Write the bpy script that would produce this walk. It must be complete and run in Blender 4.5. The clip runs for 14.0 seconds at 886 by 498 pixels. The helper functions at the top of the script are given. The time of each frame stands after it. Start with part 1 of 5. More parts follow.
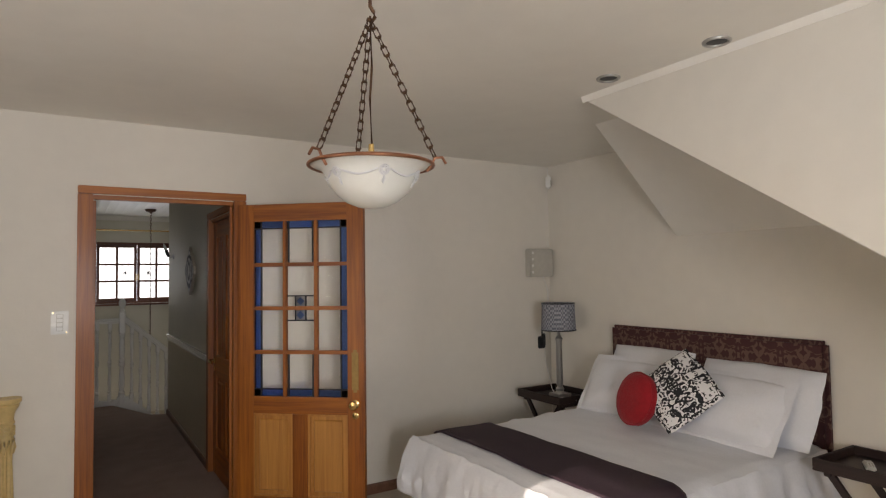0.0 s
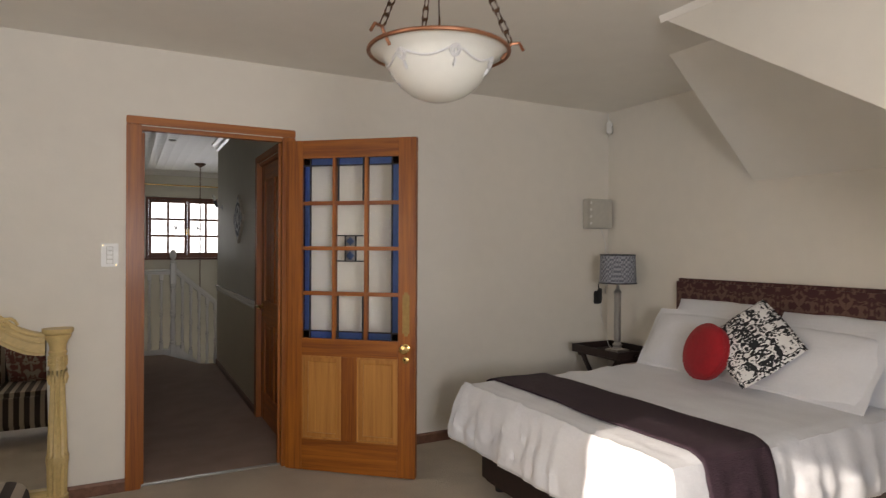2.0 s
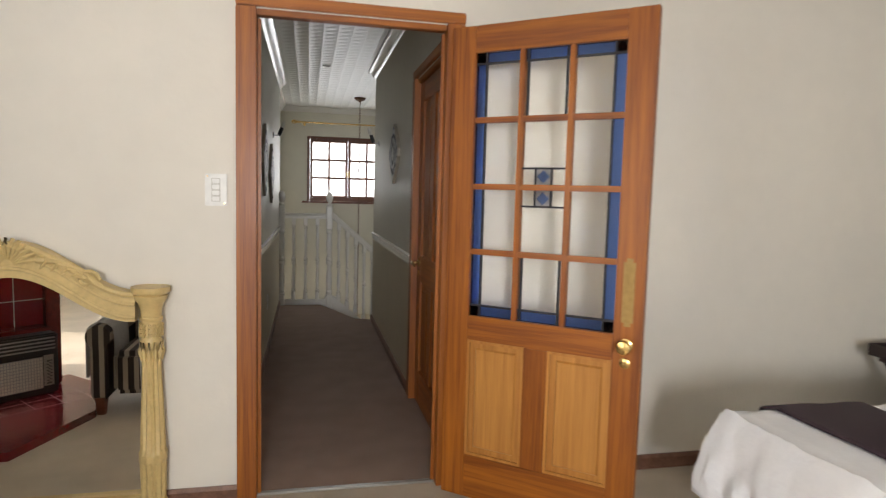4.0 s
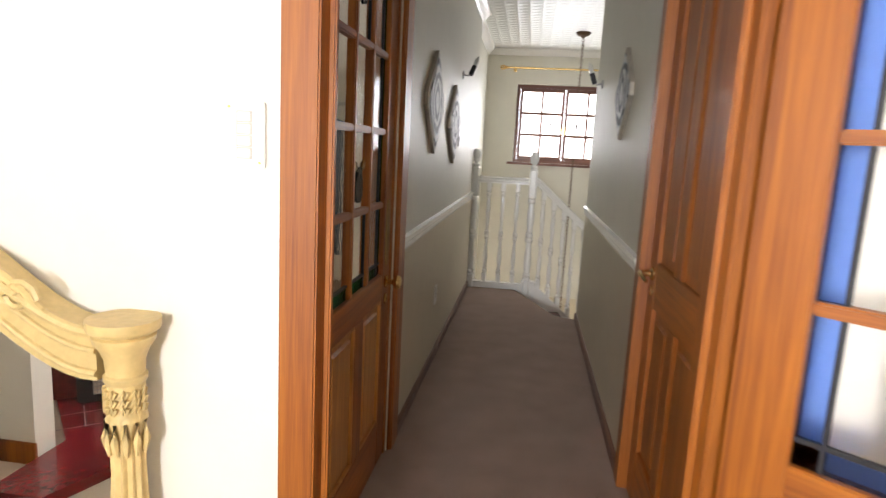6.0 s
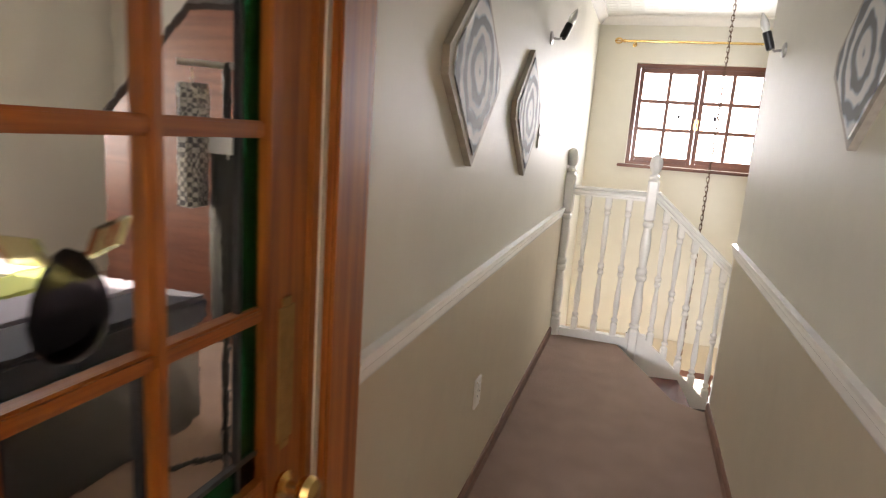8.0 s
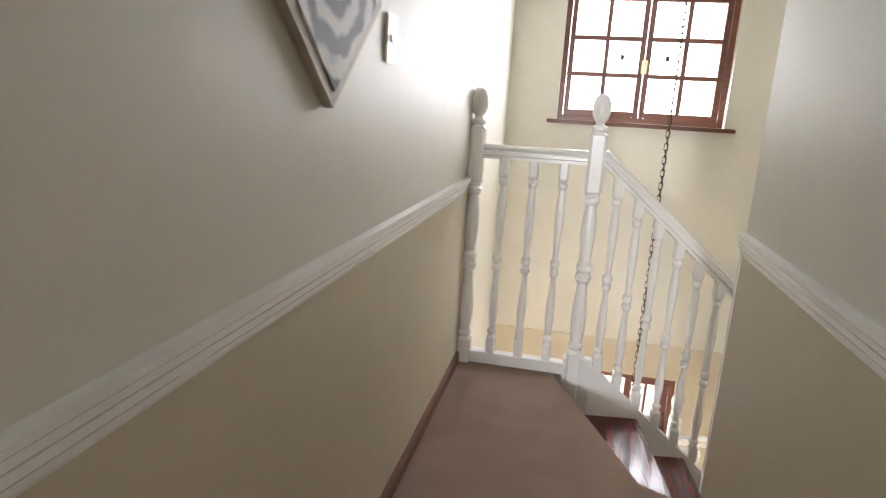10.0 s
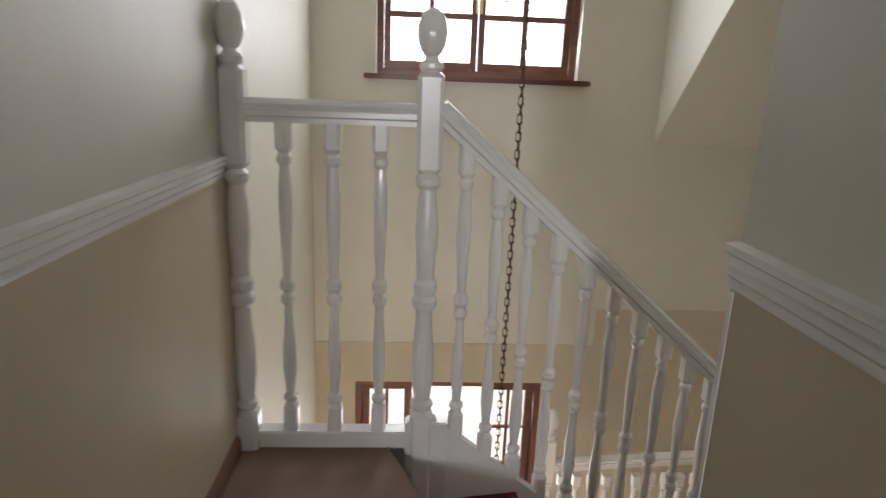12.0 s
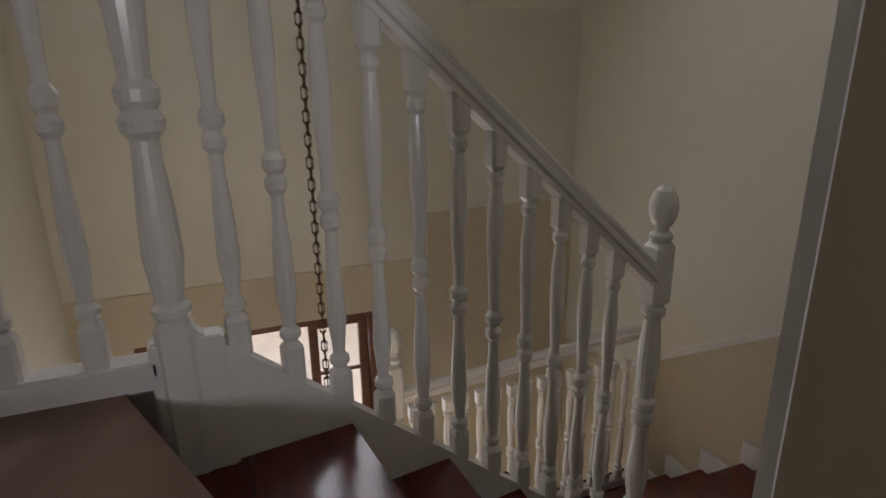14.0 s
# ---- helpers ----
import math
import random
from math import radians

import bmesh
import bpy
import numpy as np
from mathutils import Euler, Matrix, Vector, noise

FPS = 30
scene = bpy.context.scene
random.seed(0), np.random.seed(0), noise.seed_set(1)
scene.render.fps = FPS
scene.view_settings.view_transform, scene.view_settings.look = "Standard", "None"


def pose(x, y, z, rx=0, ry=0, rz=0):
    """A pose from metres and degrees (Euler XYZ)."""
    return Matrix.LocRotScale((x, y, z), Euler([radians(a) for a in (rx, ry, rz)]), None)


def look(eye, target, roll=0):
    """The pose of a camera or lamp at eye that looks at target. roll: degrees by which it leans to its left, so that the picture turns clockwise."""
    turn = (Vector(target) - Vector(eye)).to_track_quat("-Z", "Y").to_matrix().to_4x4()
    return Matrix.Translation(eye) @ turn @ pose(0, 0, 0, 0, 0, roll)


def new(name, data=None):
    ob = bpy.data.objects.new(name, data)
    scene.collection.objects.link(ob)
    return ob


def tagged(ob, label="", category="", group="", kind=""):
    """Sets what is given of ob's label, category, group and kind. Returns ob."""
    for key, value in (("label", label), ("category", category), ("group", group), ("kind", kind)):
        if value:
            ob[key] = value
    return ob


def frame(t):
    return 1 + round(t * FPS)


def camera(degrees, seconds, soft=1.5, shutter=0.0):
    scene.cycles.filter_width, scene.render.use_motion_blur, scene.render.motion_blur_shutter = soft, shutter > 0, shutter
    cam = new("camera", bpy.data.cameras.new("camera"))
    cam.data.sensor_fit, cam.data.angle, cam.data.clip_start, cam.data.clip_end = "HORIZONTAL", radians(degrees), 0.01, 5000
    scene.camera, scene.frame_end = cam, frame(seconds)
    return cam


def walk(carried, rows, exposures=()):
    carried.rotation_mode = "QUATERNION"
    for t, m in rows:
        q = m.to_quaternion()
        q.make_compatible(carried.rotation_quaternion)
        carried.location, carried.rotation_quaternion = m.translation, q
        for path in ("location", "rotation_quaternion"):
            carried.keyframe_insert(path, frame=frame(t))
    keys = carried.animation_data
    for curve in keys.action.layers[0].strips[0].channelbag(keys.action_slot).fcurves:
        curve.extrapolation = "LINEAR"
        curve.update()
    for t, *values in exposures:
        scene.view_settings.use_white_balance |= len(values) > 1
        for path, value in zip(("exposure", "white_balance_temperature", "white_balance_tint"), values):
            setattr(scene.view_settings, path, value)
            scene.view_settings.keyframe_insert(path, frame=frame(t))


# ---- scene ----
cam = camera(72.4, 14.0, soft=1.2, shutter=0.4)
PATH = [
    (0, (-0.034, -0.044, 1.554), (1.013, 1.657, 1.643), -0.8),
    (0.5, (-0.038, -0.013, 1.511), (1.011, 1.687, 1.599), -0.6),
    (1, (-0.025, 0.017, 1.462), (1.003, 1.732, 1.541), -0.3),
    (1.5, (-0.017, 0.072, 1.416), (0.974, 1.808, 1.463), 0.0),
    (2, (-0.002, 0.17, 1.37), (0.925, 1.942, 1.367), 0.3),
    (4.5, (0.353, 1.757, 1.301), (0.634, 3.725, 1.08), 2.0),
    (5, (0.402, 2.113, 1.275), (0.531, 4.091, 1.007), 2.5),
    (5.5, (0.444, 2.485, 1.293), (0.412, 4.463, 0.993), 2.8),
    (6, (0.486, 2.829, 1.316), (0.222, 4.784, 0.988), 3.0),
    (6.5, (0.501, 3.2, 1.352), (0.061, 5.119, 1.0), 3.8),
    (7, (0.498, 3.601, 1.384), (-0.017, 5.5, 1.023), 4.0),
    (7.5, (0.468, 3.985, 1.385), (-0.11, 5.863, 1.011), 4.2),
    (8, (0.456, 4.346, 1.382), (-0.14, 6.216, 0.999), 4.2),
    (10.5, (0.432, 6.099, 1.195), (0.137, 8.02, 0.724), 3.2),
    (11, (0.445, 6.382, 1.168), (0.255, 8.314, 0.687), 3.1),
    (11.5, (0.443, 6.649, 1.148), (0.361, 8.585, 0.652), 2.8),
    (12, (0.473, 6.868, 1.122), (0.589, 8.798, 0.61), 2.2),
    (12.5, (0.52, 7.06, 1.069), (0.811, 8.963, 0.524), 1.5),
    (13, (0.557, 7.244, 0.919), (0.969, 9.111, 0.332), 0.9),
    (13.5, (0.606, 7.38, 0.735), (1.141, 9.21, 0.128), 0.1),
    (14, (0.631, 7.442, 0.602), (1.308, 9.222, -0.009), -0.7),
]
EXPOSURES = [(0.0, -0.2, 6900, 17), (2.2, -0.1, 6900, 17), (4.5, 1.0, 6700, 13), (5.5, 1.55, 6700, 14), (6.5, 2.1, 6800, 17), (7.2, 2.35, 6900, 19), (8.0, 2.6, 6900, 19), (10.5, 2.3, 6550, 17), (11.5, 1.8, 6550, 17), (12.5, 0.95, 6600, 19), (13.0, 0.5, 6600, 20), (13.5, 0.22, 6700, 20), (14.0, 0.48, 6700, 20)]
walk(cam, [(t, look(eye, target, roll)) for t, eye, target, roll in PATH], EXPOSURES)

# ---- light ----
SUN_EL, SUN_AZ = 17.0, 261.0          # the sun stands low outside the bedroom's side opening
world = bpy.data.worlds.new("world")
scene.world = world
world.use_nodes = True
sky = world.node_tree.nodes.new("ShaderNodeTexSky")
sky.sky_type, sky.sun_disc = "NISHITA", False
sky.sun_elevation, sky.sun_rotation = radians(SUN_EL), radians(SUN_AZ)
world.node_tree.links.new(sky.outputs[0], world.node_tree.nodes["Background"].inputs[0])
world.node_tree.nodes["Background"].inputs[1].default_value = 0.15
sun = new("sun", bpy.data.lights.new("sun", "SUN"))
sun.data.energy, sun.data.angle, sun.data.color = 5.0, radians(0.5), (1, 0.93, 0.82)
d = Vector((math.sin(radians(SUN_AZ)) * math.cos(radians(SUN_EL)), math.cos(radians(SUN_AZ)) * math.cos(radians(SUN_EL)), math.sin(radians(SUN_EL))))
sun.matrix_world = look(tuple(d * 30), (0, 0, 0))


def window_light(name, place, target, w, h, power, colour=(0.88, 0.94, 1.0)):
    """An added area lamp that stands in for the sky light of one opening."""
    lamp = new(name, bpy.data.lights.new(name, "AREA"))
    lamp.data.shape, lamp.data.size, lamp.data.size_y = "RECTANGLE", w, h
    lamp.data.energy, lamp.data.color = power, colour
    lamp.matrix_world = look(place, target)
    return lamp


# Fill lamps; the bedroom and side room openings behind them are unseen.
window_light("bedroom_gable_fill", (-0.05, -1.6, 1.45), (0.2, 3, 2.6), 0.75, 1.0, 78)
window_light("bedroom_side_fill", (-2.5, 0.92, 1.1), (-0.4, 2.6, 2.3), 1.0, 1.9, 20)
window_light("stair_window_light", (0.9, 10.62, 1.7), (0.8, 6, 0.9), 1.1, 0.9, 7)
window_light("entrance_light", (0.8, 10.5, -1.8), (0.9, 6, -1.0), 1.2, 1.8, 4.5)
window_light("side_room_fill", (-3.7, 6.45, 1.4), (-1, 6.6, 0.9), 0.8, 1.0, 5.5)

# ---- materials ----


def material(name, base, rough=0.5, metal=0.0, spread=0.08, scale=(3.0, 40.0), bump=0.1, bump_scale=60.0, stretch=(1, 1, 1), coat=0.0, trans=0.0, sheen=0.0):
    """A surface with mottling at two scales and fine relief."""
    m = bpy.data.materials.new(name)
    m.use_nodes = True
    n, l = m.node_tree.nodes, m.node_tree.links
    p = n["Principled BSDF"]
    co, mp = n.new("ShaderNodeTexCoord"), n.new("ShaderNodeMapping")
    mp.inputs["Scale"].default_value = stretch
    l.new(co.outputs["Object"], mp.inputs[0])
    big, small = n.new("ShaderNodeTexNoise"), n.new("ShaderNodeTexNoise")
    big.inputs["Scale"].default_value, small.inputs["Scale"].default_value = scale
    big.inputs["Detail"].default_value = small.inputs["Detail"].default_value = 5
    for q in (big, small):
        l.new(mp.outputs[0], q.inputs["Vector"])
    mix = n.new("ShaderNodeMath")
    mix.operation = "ADD"
    l.new(big.outputs[0], mix.inputs[0]), l.new(small.outputs[0], mix.inputs[1])
    ramp = n.new("ShaderNodeValToRGB")
    ramp.color_ramp.elements[0].position, ramp.color_ramp.elements[1].position = 0.32, 0.68
    half = n.new("ShaderNodeMath")
    half.operation, half.inputs[1].default_value = "MULTIPLY", 0.5
    l.new(mix.outputs[0], half.inputs[0]), l.new(half.outputs[0], ramp.inputs[0])
    ramp.color_ramp.elements[0].color = (*[c * (1 - spread) for c in base], 1)
    ramp.color_ramp.elements[1].color = (*[min(1, c * (1 + spread)) for c in base], 1)
    l.new(ramp.outputs[0], p.inputs["Base Color"])
    p.inputs["Roughness"].default_value, p.inputs["Metallic"].default_value = rough, metal
    p.inputs["Coat Weight"].default_value, p.inputs["Coat Roughness"].default_value = coat, 0.12
    p.inputs["Transmission Weight"].default_value = trans
    if sheen:
        p.inputs["Sheen Weight"].default_value = sheen
    if bump:
        b, f = n.new("ShaderNodeBump"), n.new("ShaderNodeTexNoise")
        f.inputs["Scale"].default_value, f.inputs["Detail"].default_value = bump_scale, 3
        l.new(mp.outputs[0], f.inputs["Vector"])
        b.inputs["Strength"].default_value, b.inputs["Distance"].default_value = bump, 0.01
        l.new(f.outputs[0], b.inputs["Height"]), l.new(b.outputs[0], p.inputs["Normal"])
    return m


def grain(name, dark, light, along="Z", rough=0.45, coat=0.05):
    """Varnished timber with its grain along one axis and a random tone a board."""
    m = bpy.data.materials.new(name)
    m.use_nodes = True
    n, l = m.node_tree.nodes, m.node_tree.links
    p = n["Principled BSDF"]
    co, mp = n.new("ShaderNodeTexCoord"), n.new("ShaderNodeMapping")
    mp.inputs["Scale"].default_value = {"Z": (22, 22, 0.8), "X": (0.8, 22, 22), "Y": (22, 0.8, 22)}[along]
    info = n.new("ShaderNodeObjectInfo")
    add = n.new("ShaderNodeVectorMath")
    l.new(co.outputs["Object"], add.inputs[0]), l.new(info.outputs["Random"], add.inputs[1])
    l.new(add.outputs[0], mp.inputs[0])
    w, f = n.new("ShaderNodeTexNoise"), n.new("ShaderNodeTexNoise")
    w.inputs["Scale"].default_value, w.inputs["Detail"].default_value, w.inputs["Distortion"].default_value = 1.3, 6, 0.8
    f.inputs["Scale"].default_value, f.inputs["Detail"].default_value = 9, 4
    l.new(mp.outputs[0], w.inputs["Vector"]), l.new(mp.outputs[0], f.inputs["Vector"])
    mx = n.new("ShaderNodeMath")
    mx.operation, mx.inputs[1].default_value, mx.inputs[2].default_value = "MULTIPLY_ADD", 0.72, -0.02
    l.new(w.outputs[0], mx.inputs[0])
    ad = n.new("ShaderNodeMath")
    ad.operation, ad.inputs[1].default_value = "MULTIPLY_ADD", 0.28
    l.new(f.outputs[0], ad.inputs[0]), l.new(mx.outputs[0], ad.inputs[2])
    ramp = n.new("ShaderNodeValToRGB")
    ramp.color_ramp.elements[0].position, ramp.color_ramp.elements[1].position = 0.30, 0.70
    ramp.color_ramp.elements[0].color, ramp.color_ramp.elements[1].color = (*dark, 1), (*light, 1)
    l.new(ad.outputs[0], ramp.inputs[0]), l.new(ramp.outputs[0], p.inputs["Base Color"])
    p.inputs["Roughness"].default_value, p.inputs["Coat Weight"].default_value, p.inputs["Coat Roughness"].default_value = rough, coat, 0.15
    b = n.new("ShaderNodeBump")
    b.inputs["Strength"].default_value, b.inputs["Distance"].default_value = 0.12, 0.004
    l.new(f.outputs[0], b.inputs["Height"]), l.new(b.outputs[0], p.inputs["Normal"])
    return m


def figured(name, ground, figure, scale, cut=0.5, rough=0.8, kind="damask", knots=2.6, swirl=1.2):
    """Cloth with a woven or printed figure."""
    m = bpy.data.materials.new(name)
    m.use_nodes = True
    n, l = m.node_tree.nodes, m.node_tree.links
    p = n["Principled BSDF"]
    co = n.new("ShaderNodeTexCoord")
    if kind == "damask":
        ab = n.new("ShaderNodeVectorMath")
        ab.operation = "ABSOLUTE"
        fr = n.new("ShaderNodeVectorMath")
        fr.operation, fr.inputs[1].default_value = "WRAP", (scale, scale, scale)
        fr.inputs[2].default_value = (-scale, -scale, -scale)
        l.new(co.outputs["Object"], fr.inputs[0]), l.new(fr.outputs[0], ab.inputs[0])
        t = n.new("ShaderNodeTexNoise")
        t.inputs["Scale"].default_value, t.inputs["Detail"].default_value, t.inputs["Distortion"].default_value = knots / scale, 1.5, swirl
        l.new(ab.outputs[0], t.inputs["Vector"])
    else:
        t = n.new("ShaderNodeTexChecker" if kind == "checker" else "ShaderNodeTexWave")
        t.inputs["Scale"].default_value = scale
        l.new(co.outputs["Object"], t.inputs["Vector"])
    ramp = n.new("ShaderNodeValToRGB")
    e = ramp.color_ramp.elements
    e[0].position, e[1].position = cut - 0.015, cut + 0.015
    e[0].color, e[1].color = (*figure, 1), (*ground, 1)
    l.new(t.outputs[1 if kind != "damask" else 0], ramp.inputs[0]), l.new(ramp.outputs[0], p.inputs["Base Color"])
    p.inputs["Roughness"].default_value = rough
    f, b = n.new("ShaderNodeTexNoise"), n.new("ShaderNodeBump")
    f.inputs["Scale"].default_value = 350
    b.inputs["Strength"].default_value, b.inputs["Distance"].default_value = 0.25, 0.003
    l.new(f.outputs[0], b.inputs["Height"]), l.new(b.outputs[0], p.inputs["Normal"])
    return m


PLASTER = material("bedroom_plaster", (0.74, 0.70, 0.62), 0.75, spread=0.03, scale=(1.2, 9), bump=0.12, bump_scale=25)
CEIL = material("ceiling_paint", (0.83, 0.80, 0.73), 0.8, spread=0.03, scale=(1.0, 7), bump=0.15, bump_scale=6)
HALL_UP = material("hall_paint_upper", (0.66, 0.64, 0.55), 0.5, spread=0.03, scale=(1.2, 9), bump=0.1, bump_scale=14)
HALL_LOW = material("hall_paint_lower", (0.55, 0.485, 0.36), 0.5, spread=0.04, scale=(1.2, 9), bump=0.1, bump_scale=14)
TIN = material("pressed_ceiling", (0.72, 0.72, 0.68), 0.35, spread=0.03, bump=0.9, bump_scale=26)
for node in TIN.node_tree.nodes:
    if node.type == "BUMP":
        cells = TIN.node_tree.nodes.new("ShaderNodeTexVoronoi")
        cells.feature, cells.distance = "F1", "CHEBYCHEV"
        cells.inputs["Scale"].default_value, cells.inputs["Randomness"].default_value = 9.0, 0.0
        TIN.node_tree.links.new(TIN.node_tree.nodes["Mapping"].outputs[0], cells.inputs["Vector"])
        TIN.node_tree.links.new(cells.outputs["Distance"], node.inputs["Height"])
        node.inputs["Strength"].default_value, node.inputs["Distance"].default_value = 0.6, 0.03
GLOSS = material("white_gloss_paint", (0.80, 0.79, 0.76), 0.25, spread=0.03, bump=0.06, bump_scale=20, coat=0.3)
CARPET = material("brown_carpet", (0.30, 0.198, 0.148), 0.95, spread=0.22, scale=(5, 260), bump=0.6, bump_scale=420, sheen=0.1)
CARPET_B = material("beige_carpet", (0.50, 0.42, 0.32), 0.95, spread=0.2, scale=(4, 260), bump=0.6, bump_scale=420, sheen=0.1)
WOOD = grain("varnished_pine", (0.165, 0.037, 0.003), (0.45, 0.143, 0.012))
WOOD_H = grain("varnished_pine_rail", (0.165, 0.037, 0.003), (0.45, 0.143, 0.012), "X")
WOOD_L = grain("varnished_pale_panel", (0.36, 0.14, 0.028), (0.60, 0.28, 0.065))
WOOD_W = grain("window_hardwood", (0.10, 0.03, 0.015), (0.21, 0.075, 0.035), "X")
TREAD = grain("polished_tread", (0.07, 0.006, 0.004), (0.17, 0.016, 0.010), "Y", 0.2, 0.35)
DARK = grain("dark_stained_wood", (0.012, 0.006, 0.005), (0.035, 0.016, 0.012), "X", 0.5, 0.05)
SKIRT = grain("stained_skirting", (0.11, 0.048, 0.028), (0.23, 0.11, 0.066), "Y")
BRASS = material("brass", (0.72, 0.50, 0.20), 0.25, 1.0, spread=0.1, bump=0.05)
AGED = material("aged_brass", (0.34, 0.22, 0.08), 0.5, 0.8, spread=0.25, bump=0.15)
RUST = material("bronze_chain", (0.12, 0.065, 0.035), 0.5, 0.8, spread=0.3, bump=0.2)
COPPER = material("copper_rim", (0.33, 0.15, 0.085), 0.38, 0.9, spread=0.2, bump=0.1)
STEEL = material("grey_metal", (0.45, 0.44, 0.42), 0.35, 0.9)
BLACK = material("black_plastic", (0.015, 0.015, 0.016), 0.4)
WHITE_P = material("white_plastic", (0.75, 0.74, 0.70), 0.35, bump=0)
GREY_P = material("grey_enamel_box", (0.50, 0.48, 0.42), 0.45, bump=0.05)
OPAL = material("opal_glass", (0.80, 0.80, 0.74), 0.22, spread=0.03, bump=0.05, trans=0.25)
FROST = material("frosted_motif", (0.52, 0.52, 0.52), 0.7)
LEAD = material("lead_came", (0.035, 0.035, 0.04), 0.5, 0.6)
LINEN = material("white_linen", (0.73, 0.74, 0.77), 0.85, spread=0.03, scale=(6, 80), bump=0.25, bump_scale=22, sheen=0.2)
RUNNER = material("dark_bed_runner", (0.030, 0.013, 0.022), 0.75, spread=0.3, scale=(12, 120), bump=0.4, bump_scale=90, stretch=(1, 6, 1))
RED = material("red_velvet", (0.33, 0.006, 0.012), 0.85, spread=0.2, sheen=0.08, bump=0.3, bump_scale=300)
DAMASK = figured("black_white_damask", (0.78, 0.77, 0.75), (0.012, 0.012, 0.014), 0.13, 0.5, knots=3.4, swirl=2.0)
HEADB = figured("brown_damask", (0.13, 0.072, 0.052), (0.055, 0.014, 0.014), 0.13, 0.5, 0.7)
SHADE = figured("grey_lattice_shade", (0.13, 0.14, 0.17), (0.32, 0.33, 0.36), 70, 0.5, 0.8, "checker")
STRIPE = figured("striped_upholstery", (0.03, 0.02, 0.016), (0.32, 0.27, 0.21), 4.2, 0.42, 0.85, "wave")
THROW = material("white_wool_throw", (0.55, 0.54, 0.52), 0.95, bump=0.6, bump_scale=120, sheen=0.4)
GOLD = material("cream_gold_paint", (0.62, 0.46, 0.20), 0.45, spread=0.14, scale=(8, 50), bump=0.15, coat=0.1)
RED_TILE = material("red_tile", (0.15, 0.008, 0.012), 0.15, spread=0.2, coat=0.5)
SILVER_GLASS = material("mirror_glass", (0.90, 0.91, 0.90), 0.015, 1.0, spread=0.0, bump=0)
PAVING = material("light_paving", (0.55, 0.50, 0.44), 0.8, spread=0.15, bump=0.3)
STUCCO = material("outdoor_stucco", (0.72, 0.68, 0.60), 0.85)
LEAF = material("foliage", (0.06, 0.10, 0.03), 0.6, spread=0.4)
ROOF = material("grey_roof", (0.22, 0.20, 0.20), 0.8)


def glass(name, colour, rough=0.05, bump=0.0):
    m = material(name, colour, rough, trans=1.0, spread=0.02, bump=bump, bump_scale=45)
    m.node_tree.nodes["Principled BSDF"].inputs["IOR"].default_value = 1.08
    return m


CLEAR = glass("clear_glass", (0.97, 0.97, 0.95), 0.03, 0.05)
BLUE = glass("blue_glass", (0.17, 0.31, 0.82), 0.1, 0.4)
GREEN = glass("green_glass", (0.03, 0.30, 0.12), 0.1, 0.6)
AMBER = glass("yellow_glass", (0.85, 0.80, 0.48), 0.15, 0.3)
RUBY = glass("russet_glass", (0.30, 0.09, 0.06), 0.15, 0.3)
MISTY = glass("grey_glass", (0.42, 0.40, 0.40), 0.3, 0.3)
SMOKE = glass("dark_glass", (0.06, 0.05, 0.05), 0.1, 0.3)

# ---- mesh helpers ----


def box(bm, a, b, bevel=0.0, m=None):
    """A box between two corners, in bm."""
    c = [(a[i] + b[i]) / 2 for i in range(3)]
    s = [max(abs(b[i] - a[i]), 1e-4) for i in range(3)]
    r = bmesh.ops.create_cube(bm, size=1, matrix=Matrix.Translation(c) @ Matrix.Diagonal((*s, 1)))
    if bevel:
        bmesh.ops.bevel(bm, geom=list({e for v in r["verts"] for e in v.link_edges}), offset=bevel, segments=2, affect="EDGES", clamp_overlap=True)
    return bm


def boxes(*pairs, bevel=0.0):
    bm = bmesh.new()
    for a, b in pairs:
        box(bm, a, b, bevel)
    return bm


def lathe(bm, profile, centre=(0, 0, 0), seg=16, square=()):
    """A turned solid: (radius, height) pairs about the upright through centre; rings named in square are square in plan."""
    rings = []
    for i, (r, z) in enumerate(profile):
        ring = []
        for k in range(seg):
            a = 2 * math.pi * (k + 0.5) / seg
            q = r / max(abs(math.cos(a)), abs(math.sin(a))) if i in square else r
            ring.append(bm.verts.new((centre[0] + q * math.cos(a), centre[1] + q * math.sin(a), centre[2] + z)))
        rings.append(ring)
    for lo, hi in zip(rings, rings[1:]):
        for k in range(seg):
            bm.faces.new((lo[k], lo[(k + 1) % seg], hi[(k + 1) % seg], hi[k]))
    bm.faces.new(rings[0][::-1]), bm.faces.new(rings[-1])
    return bm


def prism(bm, poly, axis, lo, hi):
    """A polygon, given in the two axes other than axis, drawn out from lo to hi."""
    def at(p, q):
        v = list(p)
        v.insert("xyz".index(axis), q)
        return v
    a, b = [bm.verts.new(at(p, lo)) for p in poly], [bm.verts.new(at(p, hi)) for p in poly]
    bm.faces.new(a), bm.faces.new(b[::-1])
    for i in range(len(poly)):
        j = (i + 1) % len(poly)
        bm.faces.new((a[i], b[i], b[j], a[j]))
    bmesh.ops.recalc_face_normals(bm, faces=bm.faces[:])
    return bm


